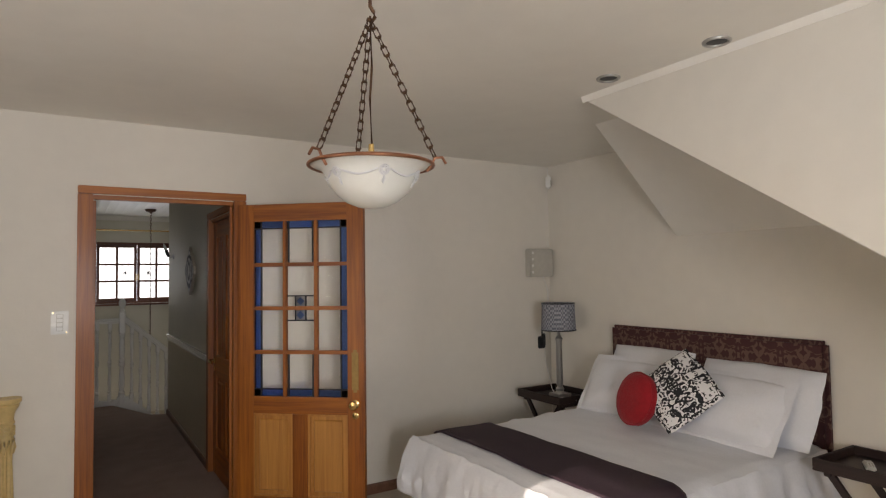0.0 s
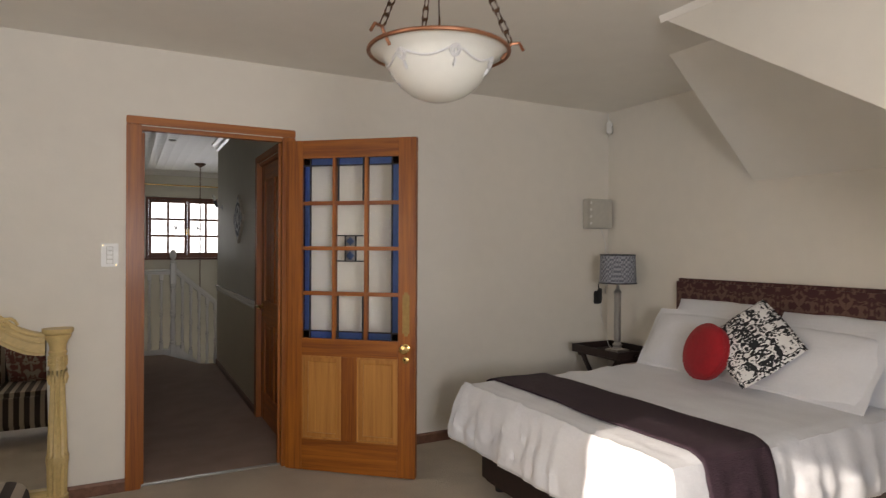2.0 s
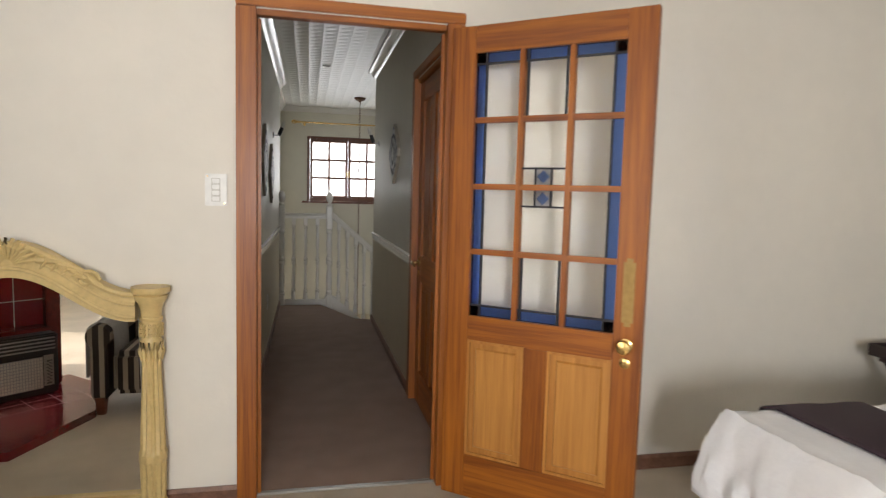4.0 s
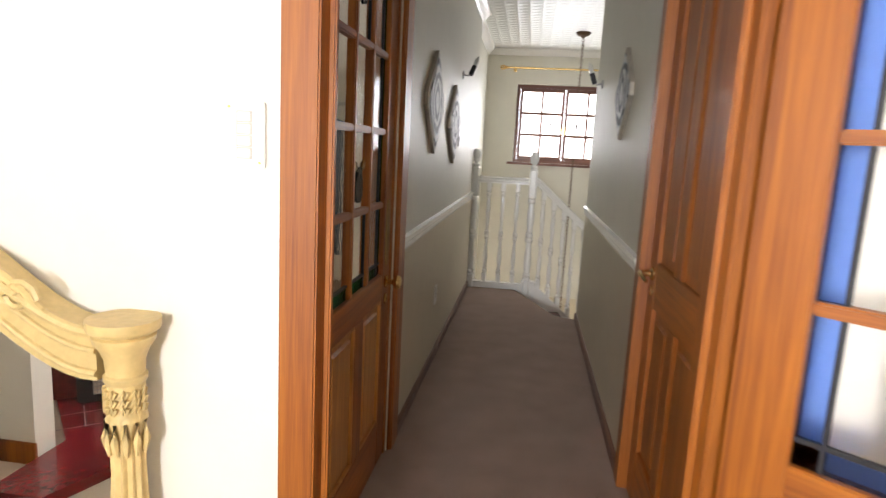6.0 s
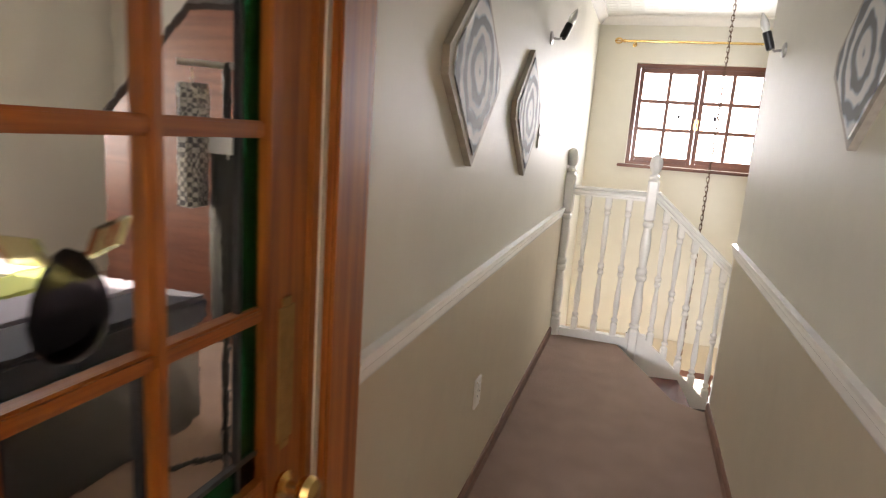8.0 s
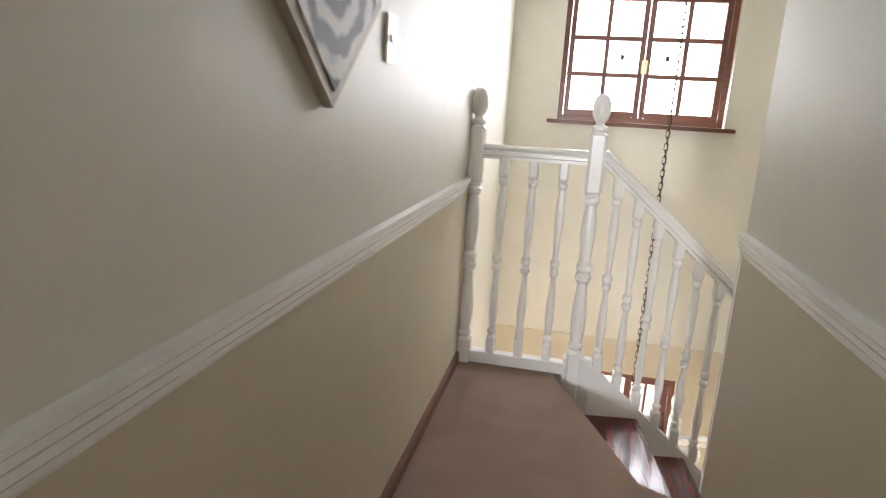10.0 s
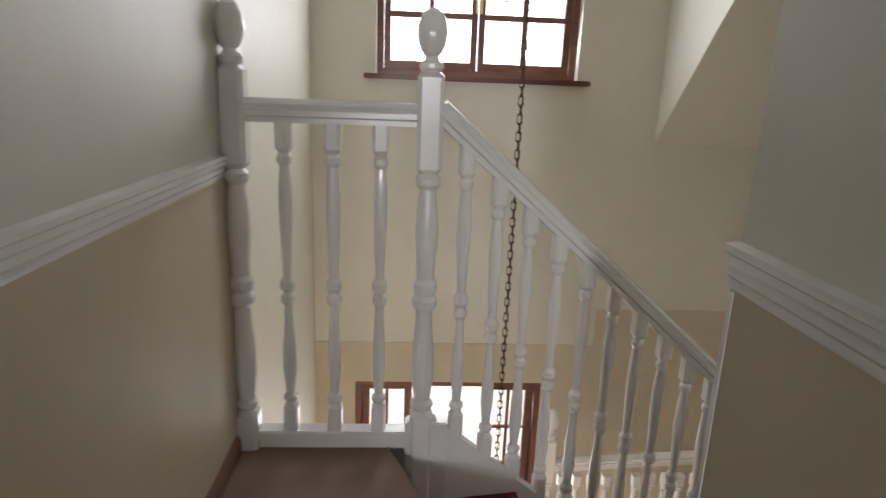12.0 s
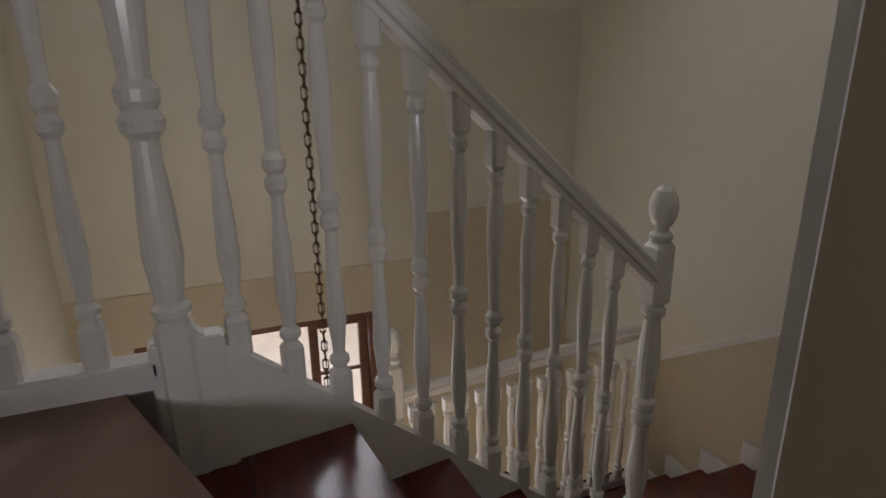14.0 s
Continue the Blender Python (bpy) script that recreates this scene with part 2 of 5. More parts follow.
def tube(bm, pts, r, seg=8, close=False):
    """A round bar along points."""
    pts = [Vector(p) for p in pts]
    rings, n = [], len(pts)
    for i, p in enumerate(pts):
        t = (pts[(i + 1) % n] - pts[i - 1]) if close else (pts[min(i + 1, n - 1)] - pts[max(i - 1, 0)])
        q = t.to_track_quat("Z", "Y")
        rr = r[i] if isinstance(r, (list, tuple)) else r
        rings.append([bm.verts.new(p + q @ Vector((rr * math.cos(2 * math.pi * k / seg), rr * math.sin(2 * math.pi * k / seg), 0))) for k in range(seg)])
    for i in range(n if close else n - 1):
        lo, hi = rings[i], rings[(i + 1) % n]
        for k in range(seg):
            bm.faces.new((lo[k], lo[(k + 1) % seg], hi[(k + 1) % seg], hi[k]))
    if not close:
        bm.faces.new(rings[0][::-1]), bm.faces.new(rings[-1])
    return bm


def moulding(bm, section, a, b, up=(0, 0, 1)):
    """A section of (out, up) pairs drawn from a to b; out is to the left of the way from a to b."""
    a, b = Vector(a), Vector(b)
    t = (b - a).normalized()
    side = Vector(up).cross(t).normalized()
    u = t.cross(side)
    ends = [[bm.verts.new(p + side * s[0] + u * s[1]) for s in section] for p in (a, b)]
    for i in range(len(section)):
        j = (i + 1) % len(section)
        bm.faces.new((ends[0][i], ends[0][j], ends[1][j], ends[1][i]))
    bm.faces.new(ends[0][::-1]), bm.faces.new(ends[1])
    return bm


def smooth(me, angle=40):
    for f in me.polygons:
        f.use_smooth = True
    me.set_sharp_from_angle(angle=radians(angle))


def part(name, bm, mat, parent=None, label="", soft=True):
    """Links a bmesh as one mesh object, under parent where given."""
    me = bpy.data.meshes.new(name)
    bmesh.ops.recalc_face_normals(bm, faces=bm.faces[:])
    bm.to_mesh(me)
    bm.free()
    if soft:
        smooth(me)
    me.materials.append(mat)
    ob = new(name, me)
    if parent:
        ob.parent = parent
    if label:
        ob["label"] = label
    return ob


def thing(name, label, category, place=(0, 0, 0), turn=0.0, group="", kind=""):
    e = new(name)
    e.matrix_world = pose(*place, 0, 0, turn)
    e.empty_display_size = 0.1
    return tagged(e, label, category, group, kind)


def setting(name, bm, mat, label="", category="", soft=False):
    return tagged(part(name, bm, mat, None, "", soft), label, category, "", "structure")


def wall_x(x0, x1, y0, y1, z0, z1, holes=()):
    """A wall of thickness x0..x1 along y, with holes (y0, y1, z0, z1)."""
    bm, y = bmesh.new(), y0
    for h0, h1, b, t in sorted(holes):
        if h0 > y:
            box(bm, (x0, y, z0), (x1, h0, z1))
        if b > z0:
            box(bm, (x0, h0, z0), (x1, h1, b))
        if t < z1:
            box(bm, (x0, h0, t), (x1, h1, z1))
        y = h1
    box(bm, (x0, y, z0), (x1, y1, z1))
    return bm


def wall_y(y0, y1, x0, x1, z0, z1, holes=()):
    bm = wall_x(y0, y1, x0, x1, z0, z1, holes)
    for v in bm.verts:
        v.co.x, v.co.y = v.co.y, v.co.x
    bmesh.ops.reverse_faces(bm, faces=bm.faces[:])
    return bm


# ---- the structure ----
HC, BC = 2.56, 2.50       # ceilings of hall and bedroom
XL, XR = -0.045, 0.945     # the passage's two walls
YD = 4.0                  # bedroom face of the door wall
YE, YW = 7.675, 10.6       # end of the passage's right wall; window wall
XS = 2.7                  # far side of the stairwell
DOWN = -2.85              # the lower floor

# bedroom
setting("floor_bedroom", boxes(((-2.7, -1.8, -0.2), (3.7, YD + 0.06, 0.0))), CARPET_B, "beige bedroom carpet", "carpet")
setting("floor_passage", prism(bmesh.new(), [(XL - 0.1, YD + 0.06), (XR + 0.1, YD + 0.06), (XR + 0.1, YE - 0.02), (0.885, YE + 0.02), (0.765, 7.76), (0.60, 8.17), (0.39, 8.67), (XL - 0.1, 8.67)], "z", -0.15, 0.004), CARPET, "brown fitted carpet of the passage", "carpet")
setting("wall_bedroom_door", wall_y(YD, YD + 0.10, -2.7, 3.67, 0, BC, [(0.045, 0.89, 0, 2.055)]), PLASTER, "off-white plastered bedroom wall with doorway")
setting("wall_bedroom_bed", wall_x(3.55, 3.67, -1.8, YD, 0, BC), PLASTER, "off-white plastered wall behind the bed")
# The openings in these two walls are unseen and cut to place the light.
setting("wall_bedroom_gable", wall_y(-1.8, -1.66, -2.7, 3.67, 0, BC, [(-0.45, 0.35, 0.9, 2.0)]), PLASTER, "off-white plastered gable wall")
setting("wall_bedroom_side", wall_x(-2.7, -2.58, -1.66, YD, 0, BC, [(0.40, 1.44, 0.05, 2.1)]), PLASTER, "off-white plastered side wall")
setting("ceiling_bedroom", boxes(((-2.7, -1.8, BC), (3.67, YD, BC + 0.12))), CEIL, "off-white bedroom ceiling")
setting("ceiling_slope", prism(bmesh.new(), [(2.79, BC), (3.55, 1.81), (3.55, BC)], "y", -1.66, 2.68), CEIL, "sloped attic ceiling over the bed", soft=False)
setting("wall_dormer_cheek", prism(bmesh.new(), [(2.30, BC - 0.001), (0.93, 1.61), (-1.3, 0.16), (-1.3, BC - 0.001)], "x", 2.30, 2.42), PLASTER, "off-white raking bulkhead below the ceiling")
setting("trim_cheek", moulding(bmesh.new(), [(0, 0), (0.018, 0), (0.004, -0.03), (0, -0.03)], (2.30, -1.3, BC), (2.30, 2.29, BC)), CEIL, "narrow plaster bead at the ceiling")
SK = [(0, 0), (0.016, 0), (0.016, 0.055), (0.008, 0.07), (0, 0.07)]
setting("baseboard_bedroom", moulding(moulding(moulding(bmesh.new(), SK, (3.55, YD, 0), (0.94, YD, 0)), SK, (0.0, YD, 0), (-2.58, YD, 0)), SK, (3.55, -1.6, 0), (3.55, YD, 0)), SKIRT, "dark stained wooden skirting board")
setting("threshold", boxes(((0.05, YD + 0.02, 0), (0.885, YD + 0.05, 0.009)), bevel=0.003), STEEL, "thin metal carpet strip in the doorway", "threshold")

# Unseen casement, added so that its bars break up incoming light.
gw_win = thing("window_gable_unseen", "unseen hardwood casement added in the gable to pattern the light", "window", (-0.05, -1.73, 0.9), kind="structure")
part("window_frame", boxes(((-0.40, -0.03, 0), (-0.36, 0.03, 1.1)), ((0.36, -0.03, 0), (0.40, 0.03, 1.1)), ((-0.36, -0.03, 0), (0.36, 0.03, 0.04)), ((-0.36, -0.03, 1.06), (0.36, 0.03, 1.1)), bevel=0.003), WOOD_W, gw_win)
for gx_ in (-0.12, 0.12):
    part("glazing_bar", boxes(((gx_ - 0.012, -0.02, 0.04), (gx_ + 0.012, 0.02, 1.06))), WOOD_W, gw_win)
for gz_ in (0.39, 0.73):
    part("glazing_bar", boxes(((-0.36, -0.018, gz_ - 0.012), (0.36, 0.018, gz_ + 0.012))), WOOD_W, gw_win)

setting("wall_pier", boxes(((-2.58, 3.0, 0.0), (-1.36, 3.1, BC))), PLASTER, "off-white plastered wall pier beside the fireplace")
setting("baseboard_pier", boxes(((-2.58, 3.1, 0.0), (-1.35, 3.114, 0.09)), bevel=0.003), WOOD, "varnished skirting of the pier")

# passage and stairwell
DL, DR = (4.345, 5.235, 0, 2.04), (4.34, 5.20, 0, 2.04)   # openings of the two side doors
setting("wall_passage_left", wall_x(XL - 0.12, XL, YD + 0.10, 8.68, -0.2, HC, [DL]), HALL_UP, "cream painted passage wall")
setting("wall_passage_right", wall_x(XR, XR + 0.12, YD + 0.10, YE, DOWN, HC, [DR]), HALL_UP, "cream painted passage wall")
setting("wall_stair_left", wall_x(-0.24, -0.12, 8.5, YW, DOWN, HC), HALL_UP, "cream painted stairwell wall")
setting("wall_stair_near", wall_y(YE - 0.12, YE, XR + 0.12, XS, DOWN, HC), HALL_UP, "cream painted stairwell wall")
setting("wall_stair_right", wall_x(XS, XS + 0.12, YE - 0.12, YW, DOWN, HC), HALL_UP, "cream painted stairwell wall")
WIN = (0.262, 1.465, 1.195, 2.15)
DOORWAY = (0.14, 1.41, DOWN, -0.80)
setting("wall_window", wall_y(YW, YW + 0.2, -0.24, XS + 0.12, -0.515, HC, [WIN]), HALL_UP, "cream painted window wall")
setting("wall_entrance", wall_y(YW - 0.006, YW + 0.2, -0.24, XS + 0.12, DOWN, -0.515, [DOORWAY]), HALL_LOW, "beige painted lower wall with the entrance")
setting("wall_entrance_step", boxes(((1.735, YW - 0.006, -0.515), (XS, YW - 0.001, -0.255))), HALL_LOW, "beige painted lower wall")
setting("ceiling_hall", boxes(((-0.24, YD + 0.10, HC), (XS + 0.12, YW + 0.2, HC + 0.12))), TIN, "white pressed metal ceiling")
setting("ceiling_slope_stair", prism(bmesh.new(), [(YW, 0.84), (YW, HC), (YW - 1.72, HC)], "x", 1.985, XS), HALL_UP, "sloped roof soffit over the stairs")
setting("floor_lower", boxes(((-0.24, YE - 0.2, DOWN - 0.2), (XS + 0.12, YW + 0.2, DOWN))), PAVING, "pale tiled lower floor", "floor")

COR = [(0, 0), (0.075, 0), (0.07, -0.018), (0.045, -0.03), (0.028, -0.055), (0.012, -0.07), (0, -0.075)]
setting("trim_cornice", moulding(moulding(moulding(moulding(bmesh.new(), COR, (XL, 8.68, HC), (XL, YD + 0.12, HC)), COR, (XR, YD + 0.12, HC), (XR, YE, HC)), COR, (1.985, YW, HC), (-0.12, YW, HC)), COR, (-0.12, YW, HC), (-0.12, 8.68, HC)), GLOSS, "white moulded plaster cornice", "cornice", True)
DADO = [(0, 0), (0.006, 0.0), (0.009, 0.008), (0.007, 0.014), (0.014, 0.021), (0.012, 0.032), (0.019, 0.040), (0.017, 0.050), (0.023, 0.055), (0.023, 0.066), (0, 0.068)]


def dado(name, a, b):
    return setting(name, moulding(bmesh.new(), DADO, a, b), GLOSS, "white gloss moulded dado rail", "dado rail", True)


dado("trim_dado_left", (XL, 8.55, 0.860), (XL, 5.375, 0.860))
dado("trim_dado_left_short", (XL, 4.32, 0.860), (XL, YD + 0.11, 0.860))
dado("trim_dado_right", (XR, 5.27, 0.860), (XR, YE + 0.004, 0.860))
dado("trim_dado_right_short", (XR, YD + 0.11, 0.860), (XR, 4.27, 0.860))
setting("trim_dado_stair", moulding(bmesh.new(), [(o * 0.6, u * 0.55) for o, u in DADO], (XS, YE, 0.40), (XS, 10.0, -1.14)), GLOSS, "thin white moulding raking along the stairs", "dado rail", True)
for nm, a, b in (("wall_lower_left", (XL, 5.375, 0.0), (XL + 0.004, 8.6, 0.862)), ("wall_lower_right", (XR - 0.004, 5.27, 0.0), (XR, YE, 0.862)),
                 ("wall_lower_left_short", (XL, YD + 0.101, 0.0), (XL + 0.004, 4.32, 0.862)), ("wall_lower_right_short", (XR - 0.004, YD + 0.101, 0.0), (XR, 4.27, 0.862))):
    setting(nm, boxes((a, b)), HALL_LOW, "beige painted wall below the dado rail")
setting("wall_lower_stair", prism(bmesh.new(), [(YE, 0.40), (10.0, -1.14), (YW - 0.01, -1.2), (YW - 0.01, DOWN), (YE, DOWN)], "x", XS - 0.004, XS), HALL_LOW, "beige painted wall below the dado rail")
setting("trim_corner", boxes(((XR - 0.006, YE - 0.012, -1.6), (XR + 0.02, YE + 0.008, 0.860)), bevel=0.004), GLOSS, "white corner bead at the wall's end")
SKH = [(0, 0), (0.014, 0), (0.014, 0.05), (0.006, 0.065), (0, 0.065)]
setting("baseboard_passage", moulding(moulding(bmesh.new(), SKH, (XL + 0.004, 8.55, 0), (XL + 0.004, 5.375, 0)), SKH, (XR - 0.004, 5.25, 0), (XR - 0.004, YE, 0)), SKIRT, "brown wooden skirting board")


# ---- doors ----


def door_frame(name, w, h, depth, label, place, turn, wide=0.07, e=0.02):
    """A moulded frame round an opening w wide and h high, in the local x-z plane; the wall lies between y 0 and depth."""
    f = thing(name, label, "door frame", place, turn, kind="structure")
    s = w / 2
    part("jamb", boxes(((-s - wide + 0.02, -e, 0), (-s + 0.03, depth + e, h + 0.002)), ((-s + 0.03, 0.03, 0), (-s + 0.045, depth, h - 0.03)), bevel=0.004), WOOD, f)
    part("jamb", boxes(((s - 0.03, -e, 0), (s + wide - 0.02, depth + e, h + 0.002)), ((s - 0.045, 0.03, 0), (s - 0.03, depth, h - 0.03)), bevel=0.004), WOOD, f)
    part("head", boxes(((-s - wide + 0.02, -e, h + 0.004), (s + wide - 0.02, depth + e, h + wide - 0.02)), ((-s + 0.03, 0.0, h - 0.025), (s - 0.03, depth, h + 0.003)), bevel=0.004), WOOD_H, f)
    return f


def raised_panel(x0, x1, z0, z1, t):
    """A fielded panel, thinner at its rim."""
    bm = bmesh.new()
    for side in (-1, 1):
        y0, y1 = side * (t / 2 - 0.016), side * (t / 2 - 0.006)
        pts = [(x0, z0), (x1, z0), (x1, z1), (x0, z1)]
        inn = [(x0 + 0.035, z0 + 0.035), (x1 - 0.035, z0 + 0.035), (x1 - 0.035, z1 - 0.035), (x0 + 0.035, z1 - 0.035)]
        inn2 = [(x0 + 0.042, z0 + 0.042), (x1 - 0.042, z0 + 0.042), (x1 - 0.042, z1 - 0.042), (x0 + 0.042, z1 - 0.042)]
        r = [[bm.verts.new((x, y, z)) for x, z in q] for q, y in ((pts, side * 0.002), (pts, y0), (inn, y0), (inn2, y1))]
        for a, b in zip(r, r[1:]):
            for i in range(4):
                bm.faces.new((a[i], a[(i + 1) % 4], b[(i + 1) % 4], b[i]))
        bm.faces.new(r[-1])
    return bm


def knob_set(leaf, x, z, t, side):
    """A long push plate, a knob or lever and a keyhole plate on one face."""
    y = side * t / 2
    part("push_plate", lathe_plate(x, z + 0.07, z + 0.33, y, side), AGED, leaf, "aged brass push plate")
    bm = bmesh.new()
    lathe(bm, [(0.024, 0), (0.026, 0.006), (0.011, 0.012), (0.010, 0.03), (0.024, 0.038), (0.029, 0.05), (0.024, 0.062), (0.008, 0.066)])
    bmesh.ops.transform(bm, matrix=pose(x, y, z, 90 if side < 0 else -90, 0, 0), verts=bm.verts[:])
    part("knob", bm, BRASS, leaf, "polished brass door knob")
    bm = bmesh.new()
    lathe(bm, [(0.021, 0), (0.021, 0.004), (0.016, 0.007)])
    bmesh.ops.transform(bm, matrix=pose(x, y, z - 0.07, 90 if side < 0 else -90, 0, 0), verts=bm.verts[:])
    box(bm, (x - 0.003, y + side * 0.005, z - 0.078), (x + 0.003, y + side * 0.009, z - 0.062))
    part("keyhole_plate", bm, BRASS, leaf, "round brass keyhole plate")


def lathe_plate(x, z0, z1, y, side):
    bm = boxes(((x - 0.022, y, z0 + 0.015), (x + 0.022, y + side * 0.004, z1 - 0.015)), bevel=0.0015)
    box(bm, (x - 0.012, y, z0), (x + 0.012, y + side * 0.004, z0 + 0.015), 0.0015)
    box(bm, (x - 0.012, y, z1 - 0.015), (x + 0.012, y + side * 0.004, z1), 0.0015)
    return bm


def pane_piece(x0, x1, z0, z1, t=0.005):
    return boxes(((x0, -t / 2, z0), (x1, t / 2, z1)))


def diamond(x, z, r, t=0.007):
    return prism(bmesh.new(), [(x - r, z), (x, z - r), (x + r, z), (x, z + r)], "y", -t / 2, t / 2)


def glazed_door(name, label, place, turn, w, tint, side, flower=False, h=2.024):
    """A door with twelve leaded panes over two fielded panels; local x runs from the hinge, y through the leaf."""
    d = thing(name, label, "door", place, turn, kind="structure")
    t, st = 0.042, 0.108
    z_pan, z_lock, z_glass, z_top = 0.20, 0.71, 0.815, 1.915
    x0, x1 = st, w - st
    part("stile", boxes(((0, -t / 2, 0.008), (st, t / 2, h)), bevel=0.003), WOOD, d)
    part("stile", boxes(((w - st, -t / 2, 0.008), (w, t / 2, h)), bevel=0.003), WOOD, d)
    for a, b in ((0.008, z_pan), (z_lock, z_glass), (z_top, h)):
        part("rail", boxes(((x0, -t / 2 + 0.001, a), (x1, t / 2 - 0.001, b)), bevel=0.003), WOOD_H, d)
    mid = (x0 + x1) / 2
    part("mullion", boxes(((mid - 0.05, -t / 2 + 0.001, z_pan), (mid + 0.05, t / 2 - 0.001, z_lock)), bevel=0.003), WOOD, d)
    for a, b in ((x0, mid - 0.05), (mid + 0.05, x1)):
        part("panel", raised_panel(a, b, z_pan, z_lock, t), WOOD_L, d, "paler fielded timber panel")
        bm = bmesh.new()
        for s in (-1, 1):
            y = s * (t / 2 - 0.002)
            for p, q in (((a, z_pan), (b, z_pan + 0.012)), ((a, z_lock - 0.012), (b, z_lock)), ((a, z_pan), (a + 0.012, z_lock)), ((b - 0.012, z_pan), (b, z_lock))):
                box(bm, (p[0], y - s * 0.012, p[1]), (q[0], y, q[1]), 0.002)
        part("bead", bm, WOOD_L, d)
    cols = [x0 + (x1 - x0) * i / 3 for i in range(4)]
    rows = [z_glass + (z_top - z_glass) * i / 4 for i in range(5)]
    mw = 0.012
    for c in cols[1:3]:
        part("glazing_bar", boxes(((c - mw, -t / 2 + 0.004, z_glass), (c + mw, t / 2 - 0.004, z_top)), bevel=0.004), WOOD, d)
    for r in rows[1:4]:
        part("glazing_bar", boxes(((x0, -t / 2 + 0.006, r - mw), (x1, t / 2 - 0.006, r + mw)), bevel=0.004), WOOD_H, d)
    bw, lead = 0.045, 0.004
    for i in range(3):
        for j in range(4):
            a0 = cols[i] + (mw if i else 0) * 0.9
            a1 = cols[i + 1] - (mw if i < 2 else 0) * 0.9
            b0 = rows[j] + (mw if j else 0) * 0.9
            b1 = rows[j + 1] - (mw if j < 3 else 0) * 0.9
            c0, c1 = a0 + (bw if i == 0 else 0), a1 - (bw if i == 2 else 0)
            e0, e1 = b0 + (bw if j == 0 else 0), b1 - (bw if j == 3 else 0)
            pane = part("pane", pane_piece(c0, c1, e0, e1), CLEAR, d, "clear rippled glass pane", False)
            pane.visible_shadow = False
            cames = bmesh.new()
            if i != 1:
                u0, u1 = (a0, c0) if i == 0 else (c1, a1)
                part("border_glass", pane_piece(u0, u1, e0, e1), tint, pane, "coloured border glass", False)
                k = c0 if i == 0 else c1
                box(cames, (k - lead, -0.006, b0), (k + lead, 0.006, b1))
            if j in (0, 3):
                u0, u1 = (b0, e0) if j == 0 else (e1, b1)
                part("border_glass", pane_piece(c0, c1, u0, u1), tint, pane, "coloured border glass", False)
                k = e0 if j == 0 else e1
                box(cames, (a0, -0.006, k - lead), (a1, 0.006, k + lead))
                if i != 1:
                    v0, v1 = (a0, c0) if i == 0 else (c1, a1)
                    part("corner_glass", pane_piece(v0, v1, u0, u1), SMOKE, pane, "dark corner glass", False)
                    part("corner_diamond", diamond((v0 + v1) / 2, (u0 + u1) / 2, 0.02, 0.012), RUBY if not flower else AMBER, pane, "", False)
            if i == 1 and j in (0, 3):
                for k in (a0 + 0.012, a1 - 0.012):
                    box(cames, (k - lead, -0.006, b0), (k + lead, 0.006, b1))
            if i == 1 and j in (1, 2) and not flower:
                m0 = (a0 + a1) / 2
                s0, s1 = (b0, b0 + 0.066) if j == 2 else (b1 - 0.066, b1)
                kz = s1 if j == 2 else s0
                box(cames, (a0, -0.006, kz - lead), (a1, 0.006, kz + lead))
                for k in (m0 - 0.033, m0 + 0.033):
                    box(cames, (k - lead, -0.006, s0), (k + lead, 0.006, s1))
                part("square_glass", pane_piece(m0 - 0.033, m0 + 0.033, s0, s1, 0.008), MISTY, pane, "smoky square of glass", False)
                part("diamond_glass", diamond(m0, (s0 + s1) / 2, 0.026, 0.016), tint, pane, "blue diamond of glass", False)
            if i == 1 and flower and j in (1, 3):
                m0, zz = (a0 + a1) / 2, (b0 + 0.05 if j in (1, 2) else (b0 + b1) / 2)
                oval = [(m0 + 0.042 * math.sin(q) * (1 - 0.3 * math.cos(q + math.pi)), zz + 0.03 - 0.06 * math.cos(q)) for q in [2 * math.pi * k / 14 for k in range(14)]]
                part("flower_glass", prism(bmesh.new(), oval, "y", -0.006, 0.006), SMOKE, pane, "dark petal of glass", False)
                for s in (-1, 1):
                    petal = [(m0 + s * 0.02, zz + 0.075), (m0 + s * 0.06, zz + 0.085), (m0 + s * 0.075, zz + 0.115), (m0 + s * 0.035, zz + 0.105)]
                    part("petal_glass", prism(bmesh.new(), petal, "y", -0.006, 0.006), AMBER, pane, "pale yellow petal of glass", False)
            if cames.verts:
                part("lead_came", cames, LEAD, pane, "dark lead strip", False)
            else:
                cames.free()
    for s in side:
        knob_set(d, w - 0.058, 0.778, t, s)
    return d


# the bedroom door stands open into the room
door_frame("door_frame_bedroom", 0.845, 2.055, 0.05, "varnished red-brown wooden door frame", (0.4675, YD, 0), 0)
glazed_door("door_bedroom", "open varnished wooden door with blue-bordered leaded panes", (0.885, 3.945, 0.0), math.degrees(math.atan2(3.400 - 3.945, 1.525 - 0.885)), 0.83, BLUE, (-1, 1))
door_frame("door_frame_left", 0.90, 2.04, 0.12, "varnished red-brown wooden door frame", (XL, 4.79, 0), 90, 0.03, -0.004)
setting("trim_architrave_left", boxes(((XL, 5.245, 0), (XL + 0.022, 5.375, 2.11)), bevel=0.006), WOOD, "varnished moulded architrave")
glazed_door("door_left", "closed varnished wooden door with green-bordered leaded panes", (XL - 0.030, 4.372, 0.0), 90, 0.836, GREEN, (-1,), True, 2.01)
door_frame("door_frame_right", 0.86, 2.04, 0.12, "varnished red-brown wooden door frame", (XR, 4.77, 0), -90, 0.075)


